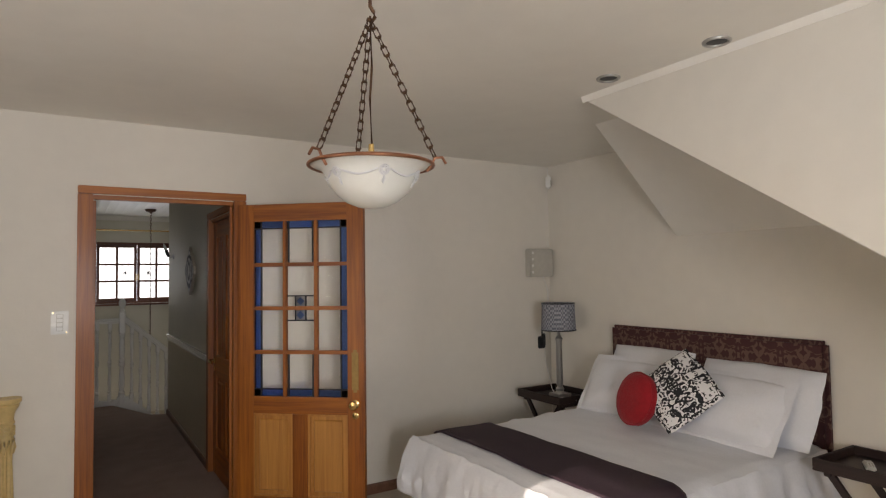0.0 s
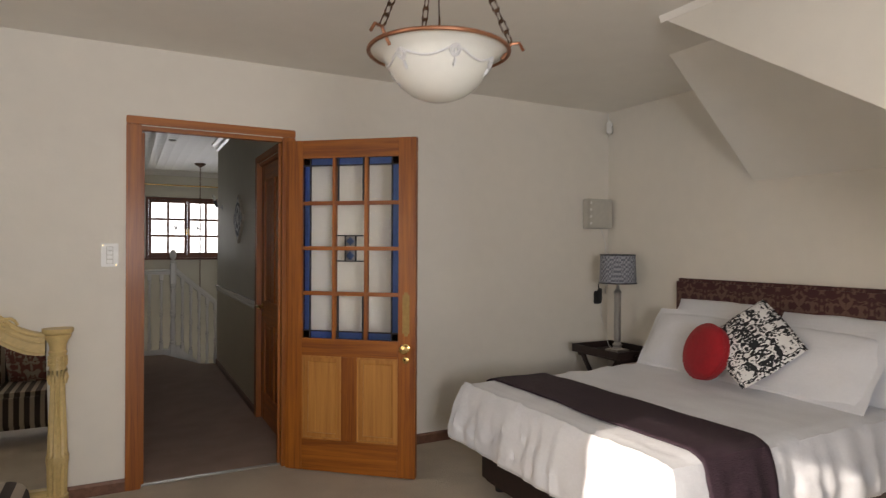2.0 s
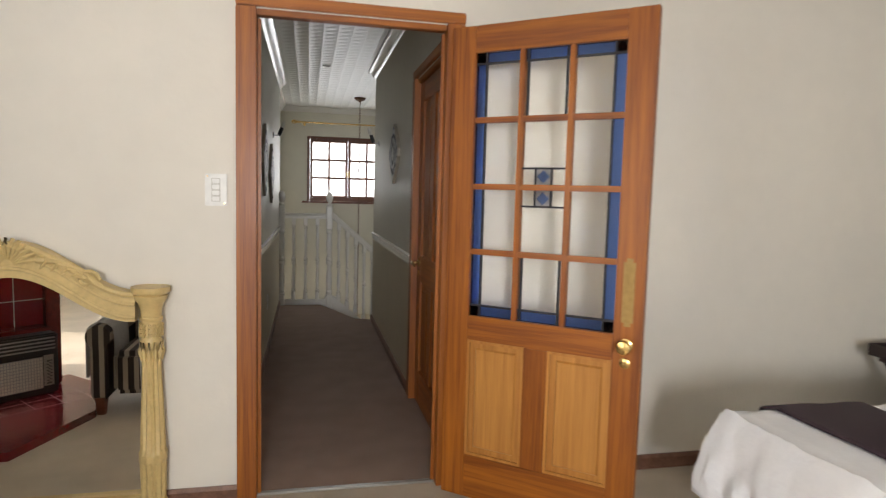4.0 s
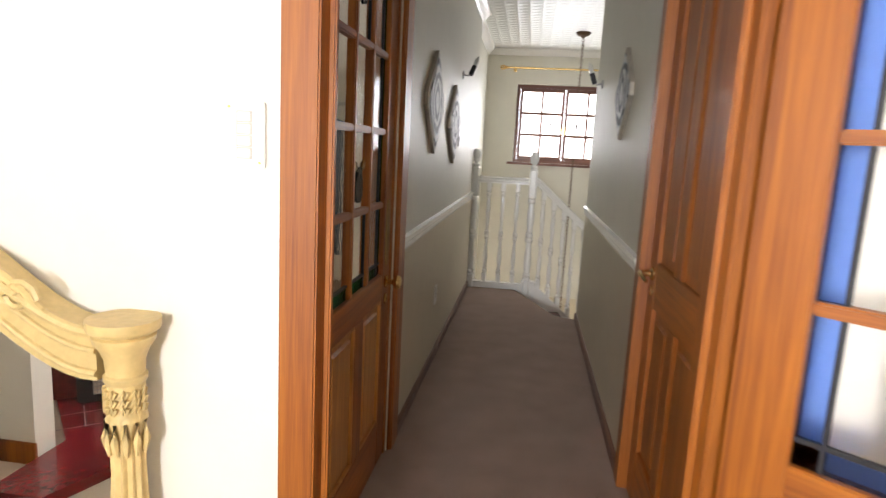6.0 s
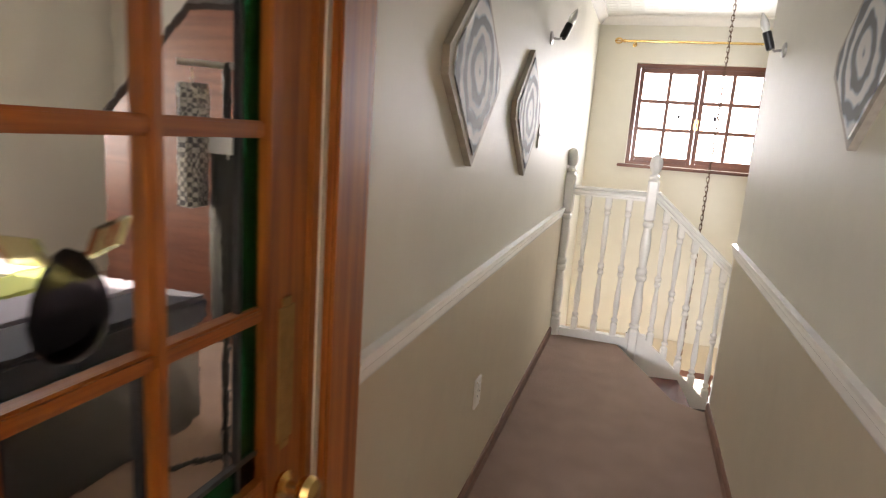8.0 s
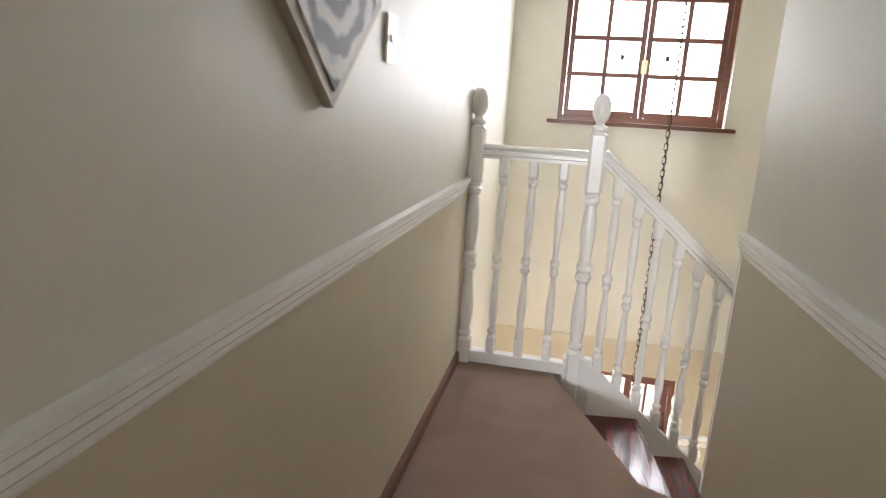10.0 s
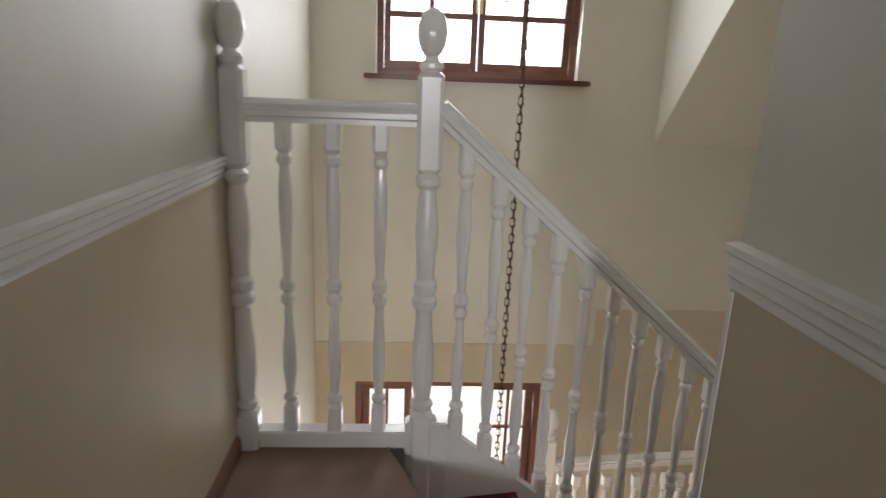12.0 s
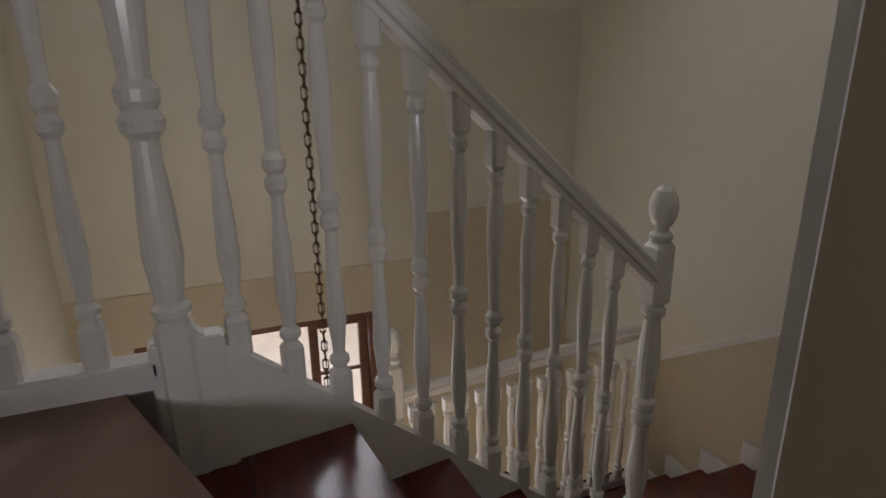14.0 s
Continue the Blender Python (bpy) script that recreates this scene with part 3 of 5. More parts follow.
def panel_door(name, label, place, turn, w, h=2.01):
    """A four-panelled timber door."""
    d = thing(name, label, "door", place, turn, kind="structure")
    t, st, mid = 0.042, 0.11, w / 2
    for a, b in ((0, st), (w - st, w)):
        part("stile", boxes(((a, -t / 2, 0.008), (b, t / 2, h)), bevel=0.003), WOOD, d)
    for a, b in ((0.008, 0.22), (0.78, 0.95), (h - 0.12, h)):
        part("rail", boxes(((st, -t / 2 + 0.001, a), (w - st, t / 2 - 0.001, b)), bevel=0.003), WOOD_H, d)
    for a, b in ((0.22, 0.78), (0.95, h - 0.12)):
        part("mullion", boxes(((mid - 0.05, -t / 2 + 0.001, a), (mid + 0.05, t / 2 - 0.001, b)), bevel=0.003), WOOD, d)
        for u, v in ((st, mid - 0.05), (mid + 0.05, w - st)):
            part("panel", raised_panel(u, v, a, b, t), WOOD, d)
    lever(d, w - 0.06, 0.90, t, 1)
    return d


def lever(d, x, z, t, side):
    y = side * t / 2
    bm = bmesh.new()
    lathe(bm, [(0.026, 0), (0.026, 0.006), (0.012, 0.012), (0.010, 0.045), (0.012, 0.05)])
    bmesh.ops.transform(bm, matrix=pose(x, y, z, 90 if side < 0 else -90, 0, 0), verts=bm.verts[:])
    tube(bm, [(x, y + side * 0.045, z), (x - 0.04, y + side * 0.05, z + 0.003), (x - 0.075, y + side * 0.047, z - 0.004), (x - 0.10, y + side * 0.042, z - 0.012)], [0.011, 0.010, 0.008, 0.006])
    part("handle", bm, BRASS, d, "brass lever handle")
    bm = bmesh.new()
    lathe(bm, [(0.02, 0), (0.02, 0.004), (0.015, 0.006)])
    bmesh.ops.transform(bm, matrix=pose(x, y, z - 0.065, 90 if side < 0 else -90, 0, 0), verts=bm.verts[:])
    part("keyhole_plate", bm, BRASS, d, "round brass keyhole plate")


panel_door("door_right", "closed varnished wooden panelled door with brass lever", (XR + 0.04, 4.37, 0.0), 90, 0.80)

# ---- stair window and entrance ----


def casement(name, label, x0, x1, z0, z1, y):
    """A two-leaf hardwood casement of twelve leaded panes, with sill board and curtain-free rod."""
    w = thing(name, label, "window", (0, 0, 0), kind="structure")
    f = 0.04
    part("window_frame", boxes(((x0, y, z0), (x0 + f, y + 0.07, z1)), ((x1 - f, y, z0), (x1, y + 0.07, z1)), ((x0 + f, y, z0), (x1 - f, y + 0.07, z0 + f)), ((x0 + f, y, z1 - f), (x1 - f, y + 0.07, z1)), bevel=0.003), WOOD_W, w)
    part("window_sill", boxes(((x0 - 0.07, YW - 0.06, z0 - 0.03), (x1 + 0.07, y + 0.02, z0)), bevel=0.006), WOOD_W, w)
    m = (x0 + x1) / 2
    for a, b in ((x0 + f, m), (m, x1 - f)):
        s, ys = 0.042, y + 0.012
        leaf = part("sash", boxes(((a + 0.003, ys, z0 + f), (a + s, ys + 0.045, z1 - f)), ((b - s, ys, z0 + f), (b - 0.003, ys + 0.045, z1 - f)), ((a + s, ys, z0 + f), (b - s, ys + 0.045, z0 + f + s)), ((a + s, ys, z1 - f - s), (b - s, ys + 0.045, z1 - f)), bevel=0.003), WOOD_W, w)
        gx, gz = [a + s + (b - a - 2 * s) * i / 2 for i in range(3)], [z0 + f + s + (z1 - z0 - 2 * f - 2 * s) * i / 3 for i in range(4)]
        part("glazing_bar", boxes(((gx[1] - 0.016, ys + 0.004, gz[0]), (gx[1] + 0.016, ys + 0.04, gz[3])), bevel=0.003), WOOD_W, leaf)
        for k in (1, 2):
            part("glazing_bar", boxes(((gx[0], ys + 0.006, gz[k] - 0.016), (gx[2], ys + 0.038, gz[k] + 0.016)), bevel=0.003), WOOD_W, leaf)
        for i in range(2):
            for k in range(3):
                p = part("pane", boxes(((gx[i], ys + 0.020, gz[k]), (gx[i + 1], ys + 0.024, gz[k + 1]))), CLEAR, leaf, "", False)
                p.visible_shadow = False
                lead, u0, u1, v0, v1 = bmesh.new(), gx[i] + 0.011, gx[i + 1] - 0.011, gz[k] + 0.011, gz[k + 1] - 0.011
                inner = u1 if i == 0 else u0
                for q in (0.34, 0.68):
                    box(lead, (u0 + (u1 - u0) * q - 0.0018, ys + 0.017, v0), (u0 + (u1 - u0) * q + 0.0018, ys + 0.027, v1))
                    box(lead, (u0, ys + 0.017, v0 + (v1 - v0) * q - 0.0018), (u1, ys + 0.027, v0 + (v1 - v0) * q + 0.0018))
                if k == 1 and ((i == 1 and a < m - 0.1) or (i == 0 and a > m - 0.1)):
                    c = ((u0 + u1) / 2, ys + 0.022, (v0 + v1) / 2)
                    tube(lead, [(c[0] + 0.03 * math.cos(q), c[1], c[2] + 0.035 * math.sin(q)) for q in [2 * math.pi * n / 12 for n in range(12)]], 0.004, 4, True)
                    box(lead, (c[0] - 0.014, c[1] - 0.004, c[2] - 0.02), (c[0] + 0.014, c[1] + 0.004, c[2] + 0.02))
                part("lead_came", lead, LEAD, leaf, "", False)
        part("window_catch", boxes(((b - 0.02 if a < m - 0.1 else a + 0.008, ys - 0.012, z0 + 0.36), ((b - 0.008) if a < m - 0.1 else a + 0.02, ys, z0 + 0.46)), bevel=0.003), BRASS, leaf)
    return w


casement("window_stair", "red-brown hardwood casement window with leaded panes", *WIN, YW + 0.07)


def curtain_rod(x0, x1, y, z):
    r = thing("curtain_rod", "bare brass curtain rod with scroll finials", "curtain rod", (0, 0, 0))
    bm = tube(bmesh.new(), [(x0, y, z), (x1, y, z)], 0.011, 12)
    part("rod", bm, BRASS, r)
    for x, s in ((x0, -1), (x1, 1)):
        f = bmesh.new()
        tube(f, [(x, y, z), (x + s * 0.02, y, z), (x + s * 0.03, y, z)], [0.014, 0.017, 0.01], 12)
        for q in range(4):
            a = math.pi * q / 4
            tube(f, [(x + s * (0.03 + 0.035 * (1 - math.cos(2 * math.pi * n / 10))), y + 0.026 * math.sin(2 * math.pi * n / 10) * math.cos(a), z + 0.026 * math.sin(2 * math.pi * n / 10) * math.sin(a)) for n in range(10)], 0.004, 5, True)
        part("finial", f, BRASS, r, "openwork brass finial")
    for x in (x0 + 0.08, x1 - 0.08):
        part("bracket", tube(tube(bmesh.new(), [(x, y, z - 0.014), (x, YW, z - 0.02)], 0.007), [(x, YW - 0.001, z - 0.02), (x, YW - 0.006, z - 0.02)], 0.022, 14), BRASS, r)
    return r


curtain_rod(0.14, 1.66, YW - 0.09, 2.33)


def link(at, along, turn, length, width, wire):
    """One oval chain link."""
    bm, h = bmesh.new(), length / 2 - width / 2
    pts = [(width / 2 * math.cos(q), 0, (h if math.sin(q) >= 0 else -h) + width / 2 * math.sin(q)) for q in [2 * math.pi * (n + 0.5) / 12 for n in range(12)]]
    tube(bm, pts, wire, 6, True)
    q = Vector(along).to_track_quat("Z", "Y").to_matrix().to_4x4()
    bmesh.ops.transform(bm, matrix=Matrix.Translation(at) @ q @ pose(0, 0, 0, 0, 0, turn), verts=bm.verts[:])
    return bm


def chain(name, a, b, length, width, wire, mat, parent):
    """A chain of oval links from a to b."""
    a, b = Vector(a), Vector(b)
    n = max(1, int((b - a).length / (length - 2.4 * wire)))
    all_links = bmesh.new()
    for i in range(n):
        bm = link(a.lerp(b, (i + 0.5) / n), b - a, 90 * (i % 2) + 20, length, width, wire)
        me = bpy.data.meshes.new("link")
        bm.to_mesh(me)
        bm.free()
        all_links.from_mesh(me)
        bpy.data.meshes.remove(me)
    return part(name, all_links, mat, parent)


hall_lamp = thing("pendant_chain_lamp", "long dark metal chain pendant in the stairwell", "pendant lamp", (0, 0, 0))
PX, PY = 0.93, 9.45
part("ceiling_rose", lathe(bmesh.new(), [(0.012, -0.06), (0.02, -0.045), (0.06, -0.03), (0.075, -0.01), (0.075, 0.0)], (PX, PY, HC), 24), RUST, hall_lamp)
chain("chain", (PX, PY, HC - 0.05), (PX, PY, -1.75), 0.044, 0.021, 0.003, RUST, hall_lamp)
part("flex", tube(bmesh.new(), [(PX + 0.004, PY + 0.004, HC - 0.05), (PX + 0.006, PY, 1.0), (PX, PY + 0.004, -1.75)], 0.0022, 6), RUST, hall_lamp)
part("lantern_cap", lathe(bmesh.new(), [(0.10, -0.05), (0.06, -0.02), (0.015, 0.0), (0.012, 0.03)], (PX, PY, -1.78), 20), RUST, hall_lamp)

# the entrance below: a fixed glazed leaf on each side and the way out between


def garden_leaf(name, label, hinge, turn, w, h):
    d = thing(name, label, "door", hinge, turn, kind="structure")
    s, t = 0.05, 0.04
    for a, b in ((0, s), (w - s, w)):
        part("stile", boxes(((a, -t / 2, 0.0), (b, t / 2, h)), bevel=0.003), WOOD_W, d)
    for a, b in ((0.0, 0.2), (h - 0.05, h)):
        part("rail", boxes(((s, -t / 2, a), (w - s, t / 2, b)), bevel=0.003), WOOD_W, d)
    part("glazing_bar", boxes(((w / 2 - 0.01, -0.014, 0.2), (w / 2 + 0.01, 0.014, h - 0.05)), bevel=0.003), WOOD_W, d)
    for k in range(1, 6):
        z = 0.2 + (h - 0.25) * k / 6
        part("glazing_bar", boxes(((s, -0.012, z - 0.01), (w - s, 0.012, z + 0.01)), bevel=0.003), WOOD_W, d)
    p = part("pane", boxes(((s, -0.002, 0.2), (w - s, 0.002, h - 0.05))), CLEAR, d, "", False)
    p.visible_shadow = False
    return d


DH = -0.80 - DOWN - 0.045
setting("door_frame_entrance", boxes(((0.14, YW + 0.02, DOWN), (0.18, YW + 0.14, -0.845)), ((1.37, YW + 0.02, DOWN), (1.41, YW + 0.14, -0.845)), ((0.14, YW + 0.02, -0.845), (1.41, YW + 0.14, -0.80)), bevel=0.004), WOOD_W, "dark hardwood entrance frame", "door frame")
garden_leaf("door_entrance_fixed", "dark hardwood glazed entrance door leaf", (0.182, YW + 0.08, DOWN + 0.005), 0, 0.34, DH)
garden_leaf("door_entrance_open", "dark hardwood glazed entrance door leaf", (1.368, YW + 0.08, DOWN + 0.005), 180, 0.34, DH)

# ---- stairs ----
RISE, RUN = 0.19, 0.238
SKEW = math.atan(0.155)


def rail_y(x):
    """The line of the balustrade in plan."""
    return 8.597 + (x - 0.53) * 0.155


def step(name, poly, z, nose_edges=()):
    s = thing(name, "polished dark red timber stair tread", "stair tread", (0, 0, 0), group="upper stair flight", kind="structure")
    part("tread", prism(bmesh.new(), poly, "z", z - 0.035, z), TREAD, s)
    return s


winder = [(0.34, 8.72), (0.34, 8.64), (0.71, 7.73), (XR - 0.04, YE + 0.002), (0.98, YE + 0.002), (0.842, 8.74)]
s1 = step("stair_step", winder, -RISE)
part("riser", prism(bmesh.new(), [(0.372, 8.665), (0.352, 8.655), (0.735, 7.745), (0.755, 7.755)], "z", -RISE, -0.145), SKIRT, s1)
for k in range(2, 5):
    x0, x1 = 0.83 + RUN * (k - 2), 0.83 + RUN * (k - 1) + 0.028
    s = step("stair_step", [(x0, YE), (x1 + (0.1 if k == 2 else 0), YE), (x1, 8.78), (x0, 8.78)], -RISE * k)
    part("riser", boxes(((x0 + 0.0, YE, -RISE * k), (x0 + 0.016, 8.7, -RISE * (k - 1) - 0.035))), TREAD, s)
L1 = -RISE * 5
x5 = 0.83 + RUN * 3
s = step("stair_landing", [(x5, YE), (XS, YE), (XS, 8.86), (1.80, 8.86), (x5, 8.78)], L1)
part("riser", boxes(((x5, YE, L1), (x5 + 0.016, 8.7, L1 + RISE - 0.035))), TREAD, s)
for k in range(1, 4):
    y0 = 8.84 + 0.22 * (k - 1)
    s = step("stair_step", [(1.80, y0), (XS - 0.03, y0), (XS - 0.03, y0 + 0.25), (1.80, y0 + 0.25)], L1 - RISE * k)
    part("riser", boxes(((1.80, y0, L1 - RISE * k), (XS - 0.03, y0 + 0.016, L1 - RISE * (k - 1) - 0.035))), TREAD, s)
L2 = L1 - RISE * 4
s = step("stair_landing", [(1.22, 9.48), (XS - 0.03, 9.48), (XS - 0.03, 9.85), (1.22, 9.85)], L2)
part("riser", boxes(((1.22, 9.50, L2), (XS - 0.03, 9.516, L2 + RISE - 0.035))), TREAD, s)
# the zigzag stringer board on the far wall
zig = [(8.80, L1 + 0.10)]
for k in range(1, 5):
    y0 = 8.84 + 0.22 * (k - 1)
    zig += [(y0 + 0.05, L1 - RISE * (k - 1) + 0.10), (y0 + 0.05, L1 - RISE * k + 0.10)]
zig += [(9.85, L2 + 0.10), (9.85, L2 - 0.2), (9.4, L2 - 0.2), (8.80, L1 - 0.25)]
setting("trim_stair_skirting", prism(bmesh.new(), zig, "x", XS - 0.026, XS - 0.005), GLOSS, "white stepped skirting board of the stairs")
setting("trim_landing_skirting", boxes(((XS - 0.02, YE + 0.02, L1), (XS - 0.005, 8.795, L1 + 0.10))), GLOSS, "white skirting board of the landing")

# balustrade
NEWEL = [(0.036, 0.0), (0.036, 0.12), (0.026, 0.135), (0.036, 0.15), (0.036, 0.162), (0.025, 0.172), (0.028, 0.19), (0.036, 0.26), (0.033, 0.34), (0.025, 0.43),
         (0.024, 0.47), (0.036, 0.485), (0.038, 0.505), (0.028, 0.52), (0.036, 0.535), (0.036, 0.555), (0.026, 0.57), (0.027, 0.60), (0.035, 0.70), (0.033, 0.76), (0.026, 0.82),
         (0.025, 0.84), (0.036, 0.855), (0.036, 0.872), (0.026, 0.885), (0.037, 0.90), (0.037, 1.15), (0.028, 1.165), (0.034, 1.175), (0.034, 1.186), (0.021, 1.196), (0.019, 1.206),
         (0.029, 1.218), (0.038, 1.238), (0.042, 1.265), (0.039, 1.293), (0.027, 1.318), (0.010, 1.33)]
BAL = [(r * (1.16 if r > 0.015 else 1.12), z) for r, z in [(0.019, 0.0), (0.019, 0.075), (0.012, 0.09), (0.019, 0.10), (0.019, 0.112), (0.012, 0.122), (0.013, 0.14), (0.018, 0.20), (0.016, 0.28), (0.0115, 0.36), (0.011, 0.40),
       (0.018, 0.412), (0.018, 0.428), (0.012, 0.44), (0.019, 0.452), (0.019, 0.47), (0.0115, 0.485), (0.012, 0.52), (0.0175, 0.66), (0.0165, 0.74), (0.012, 0.80), (0.018, 0.812), (0.018, 0.826), (0.013, 0.836), (0.0195, 0.85), (0.0195, 0.93)]]


def mesh_of(name, profile, squares, z_scale=1.0, extra=0.0):
    prof = [(r, z * z_scale) for r, z in profile]
    if extra:
        prof = [(prof[0][0], -extra)] + prof
        squares = [0] + [q + 1 for q in squares]
    bm = lathe(bmesh.new(), prof, (0, 0, 0), 16, squares)
    me = bpy.data.meshes.new(name)
    bmesh.ops.recalc_face_normals(bm, faces=bm.faces[:])
    bm.to_mesh(me)
    bm.free()
    smooth(me, 22)
    me.materials.append(GLOSS)
    return me


def stand(name, me, parent, place, turn=0.0):
    ob = new(name, me)
    ob.parent = parent
    ob.matrix_basis = pose(*place, 0, 0, turn)
    return ob


newel_me = mesh_of("newel_post", NEWEL, [0, 1, 25, 26])
newel_long = mesh_of("newel_post_long", NEWEL, [0, 1, 25, 26], 1.0, 0.30)
newel_foot = mesh_of("newel_post_foot", [(r, z - 0.08 if z > 0.95 else z) for r, z in NEWEL], [0, 1, 25, 26], 1.0, 0.30)
bal_me = mesh_of("baluster", BAL, [0, 1, 24, 25], 0.965 / 0.93)
bal_rake = mesh_of("baluster_raked", BAL, [0, 1, 24, 25])
bal_low = mesh_of("baluster_low", BAL, [0, 1, 24, 25], 0.74 / 0.93)
TURN_B = math.degrees(SKEW)
RAILS = [(o, u * 0.8) for o, u in [(-0.026, 0), (0.026, 0), (0.026, 0.018), (0.034, 0.024), (0.034, 0.042), (0.027, 0.048), (0.031, 0.062), (0.024, 0.073), (0.010, 0.080), (-0.010, 0.080), (-0.024, 0.073), (-0.031, 0.062), (-0.027, 0.048), (-0.034, 0.042), (-0.034, 0.024), (-0.026, 0.018)]]

ban = thing("landing_balustrade", "white painted turned-timber balustrade on the landing", "balustrade", (0, 0, 0))
XA, XB, XC = -0.016, 0.527, 1.828
stand("newel_post", newel_me, ban, (XA, 8.60, 0.0))
stand("newel_post", newel_long, ban, (XB, 8.60, 0.0))
part("handrail", moulding(bmesh.new(), RAILS, (XA + 0.036, 8.60, 1.016), (XB - 0.036, 8.60, 1.016)), GLOSS, ban, "", False)
part("base_rail", boxes(((XA + 0.034, 8.572, 0.036), (XB - 0.036, 8.628, 0.066)), bevel=0.004), GLOSS, ban)
part("plinth", boxes(((XA + 0.034, 8.585, 0.0), (XB - 0.036, 8.615, 0.038)), bevel=0.004), GLOSS, ban)
part("fascia", boxes(((XA, 8.64, -0.32), (XB + 0.03, 8.66, 0.02)), bevel=0.004), GLOSS, ban)
for i in range(1, 4):
    stand("baluster", bal_me, ban, (XA + (XB - XA) * i / 4, 8.60, 0.064))

bal2 = thing("stair_balustrade", "white painted turned-timber balustrade raking down the stairs", "balustrade", (0, 0, 0))
PITCH = 0.872
stand("newel_post", newel_foot, bal2, (XC, rail_y(XC), -1.01), TURN_B)


def rake(x, z0):
    return (x, rail_y(x), z0 - PITCH * (x - 0.53))


part("handrail", moulding(bmesh.new(), RAILS, rake(XB + 0.005, 1.045), rake(XC - 0.03, 1.045)), GLOSS, bal2, "", False)
lo = bmesh.new()
top, low = 0.14, -0.28
cs = [(-0.022, low), (0.022, low), (0.022, top), (-0.022, top)]
ends = []
for x in (XB + 0.03, XC + 0.03):
    c = rake(x, 0.0)
    n = Vector((-math.sin(SKEW), math.cos(SKEW), 0))
    ends.append([lo.verts.new(Vector(c) + n * a + Vector((0, 0, b))) for a, b in cs])
for i in range(4):
    lo.faces.new((ends[0][i], ends[0][(i + 1) % 4], ends[1][(i + 1) % 4], ends[1][i]))
lo.faces.new(ends[0]), lo.faces.new(ends[1])
part("stringer", lo, GLOSS, bal2)
part("newel_block", boxes(((XB - 0.05, 8.572, -0.32), (XB + 0.085, 8.625, 0.10)), bevel=0.006), GLOSS, bal2)
for i in range(1, 12):
    x = 0.537 + 0.1015 * i
    p = rake(x, 0.132)
    stand("baluster", bal_rake, bal2, p, TURN_B)

bal3 = thing("lower_balustrade", "white painted balustrade round the lower landing", "balustrade", (0, 0, 0))
stand("newel_post", newel_me, bal3, (1.27, 9.75, L2 - 0.14))
part("handrail", moulding(bmesh.new(), RAILS, (1.30, 9.75, -0.885), (XS - 0.02, 9.75, -0.80)), GLOSS, bal3)
part("base_rail", boxes(((1.30, 9.725, L2), (XS - 0.03, 9.775, L2 + 0.055)), bevel=0.004), GLOSS, bal3)
for i in range(1, 17):
    stand("baluster", bal_low, bal3, (1.27 + (XS - 1.27) * i / 17, 9.75, L2 + 0.05))

# ---- passage fittings ----


def ring_art_material():
    m = material("swirl_print", (0.5, 0.5, 0.5), 0.6, spread=0.1, bump=0.05)
    n, l = m.node_tree.nodes, m.node_tree.links
    co, wv, ramp = n.new("ShaderNodeTexCoord"), n.new("ShaderNodeTexWave"), n.new("ShaderNodeValToRGB")
    wv.wave_type, wv.rings_direction = "RINGS", "Y"
    wv.inputs["Scale"].default_value, wv.inputs["Distortion"].default_value, wv.inputs["Detail"].default_value, wv.inputs["Detail Scale"].default_value = 4.5, 3.0, 1.5, 3.0
    e = ramp.color_ramp.elements
    e[0].position, e[0].color = 0.25, (0.10, 0.10, 0.11, 1)
    e[1].position, e[1].color = 0.8, (0.62, 0.62, 0.60, 1)
    x = ramp.color_ramp.elements.new(0.5)
    x.color = (0.30, 0.36, 0.40, 1)
    l.new(co.outputs["Object"], wv.inputs["Vector"]), l.new(wv.outputs[1], ramp.inputs[0])
    l.new(ramp.outputs[0], n["Principled BSDF"].inputs["Base Color"])
    return m


SWIRL = ring_art_material()
ART_RIM = material("silver_leaf_rim", (0.40, 0.36, 0.29), 0.6, 0.2, spread=0.2, scale=(8, 40))


def hexagon_art(place, turn, w, h):
    """A tall six-sided wall panel with a silver rim and a swirl in the middle; local y points into the wall."""
    a = thing("hexagonal_wall_art", "tall six-sided grey and silver swirl wall panel", "wall art", place, turn, "passage wall art")
    q = [(0, h / 2), (w / 2, h * 0.07), (w / 2, -h * 0.06), (0, -h / 2), (-w / 2, -h * 0.06), (-w / 2, h * 0.07)]
    part("frame", prism(bmesh.new(), q, "y", -0.022, -0.002), ART_RIM, a, "", False)
    part("panel", prism(bmesh.new(), [(x * 0.86, z * 0.88) for x, z in q], "y", -0.026, -0.02), SWIRL, a, "swirled grey and white print", False)
    return a


hexagon_art((XL, 6.06, 1.55), 90, 0.54, 0.53)
hexagon_art((XL, 6.89, 1.475), 90, 0.54, 0.51)
hexagon_art((XR, 6.10, 1.635), -90, 0.50, 0.46)


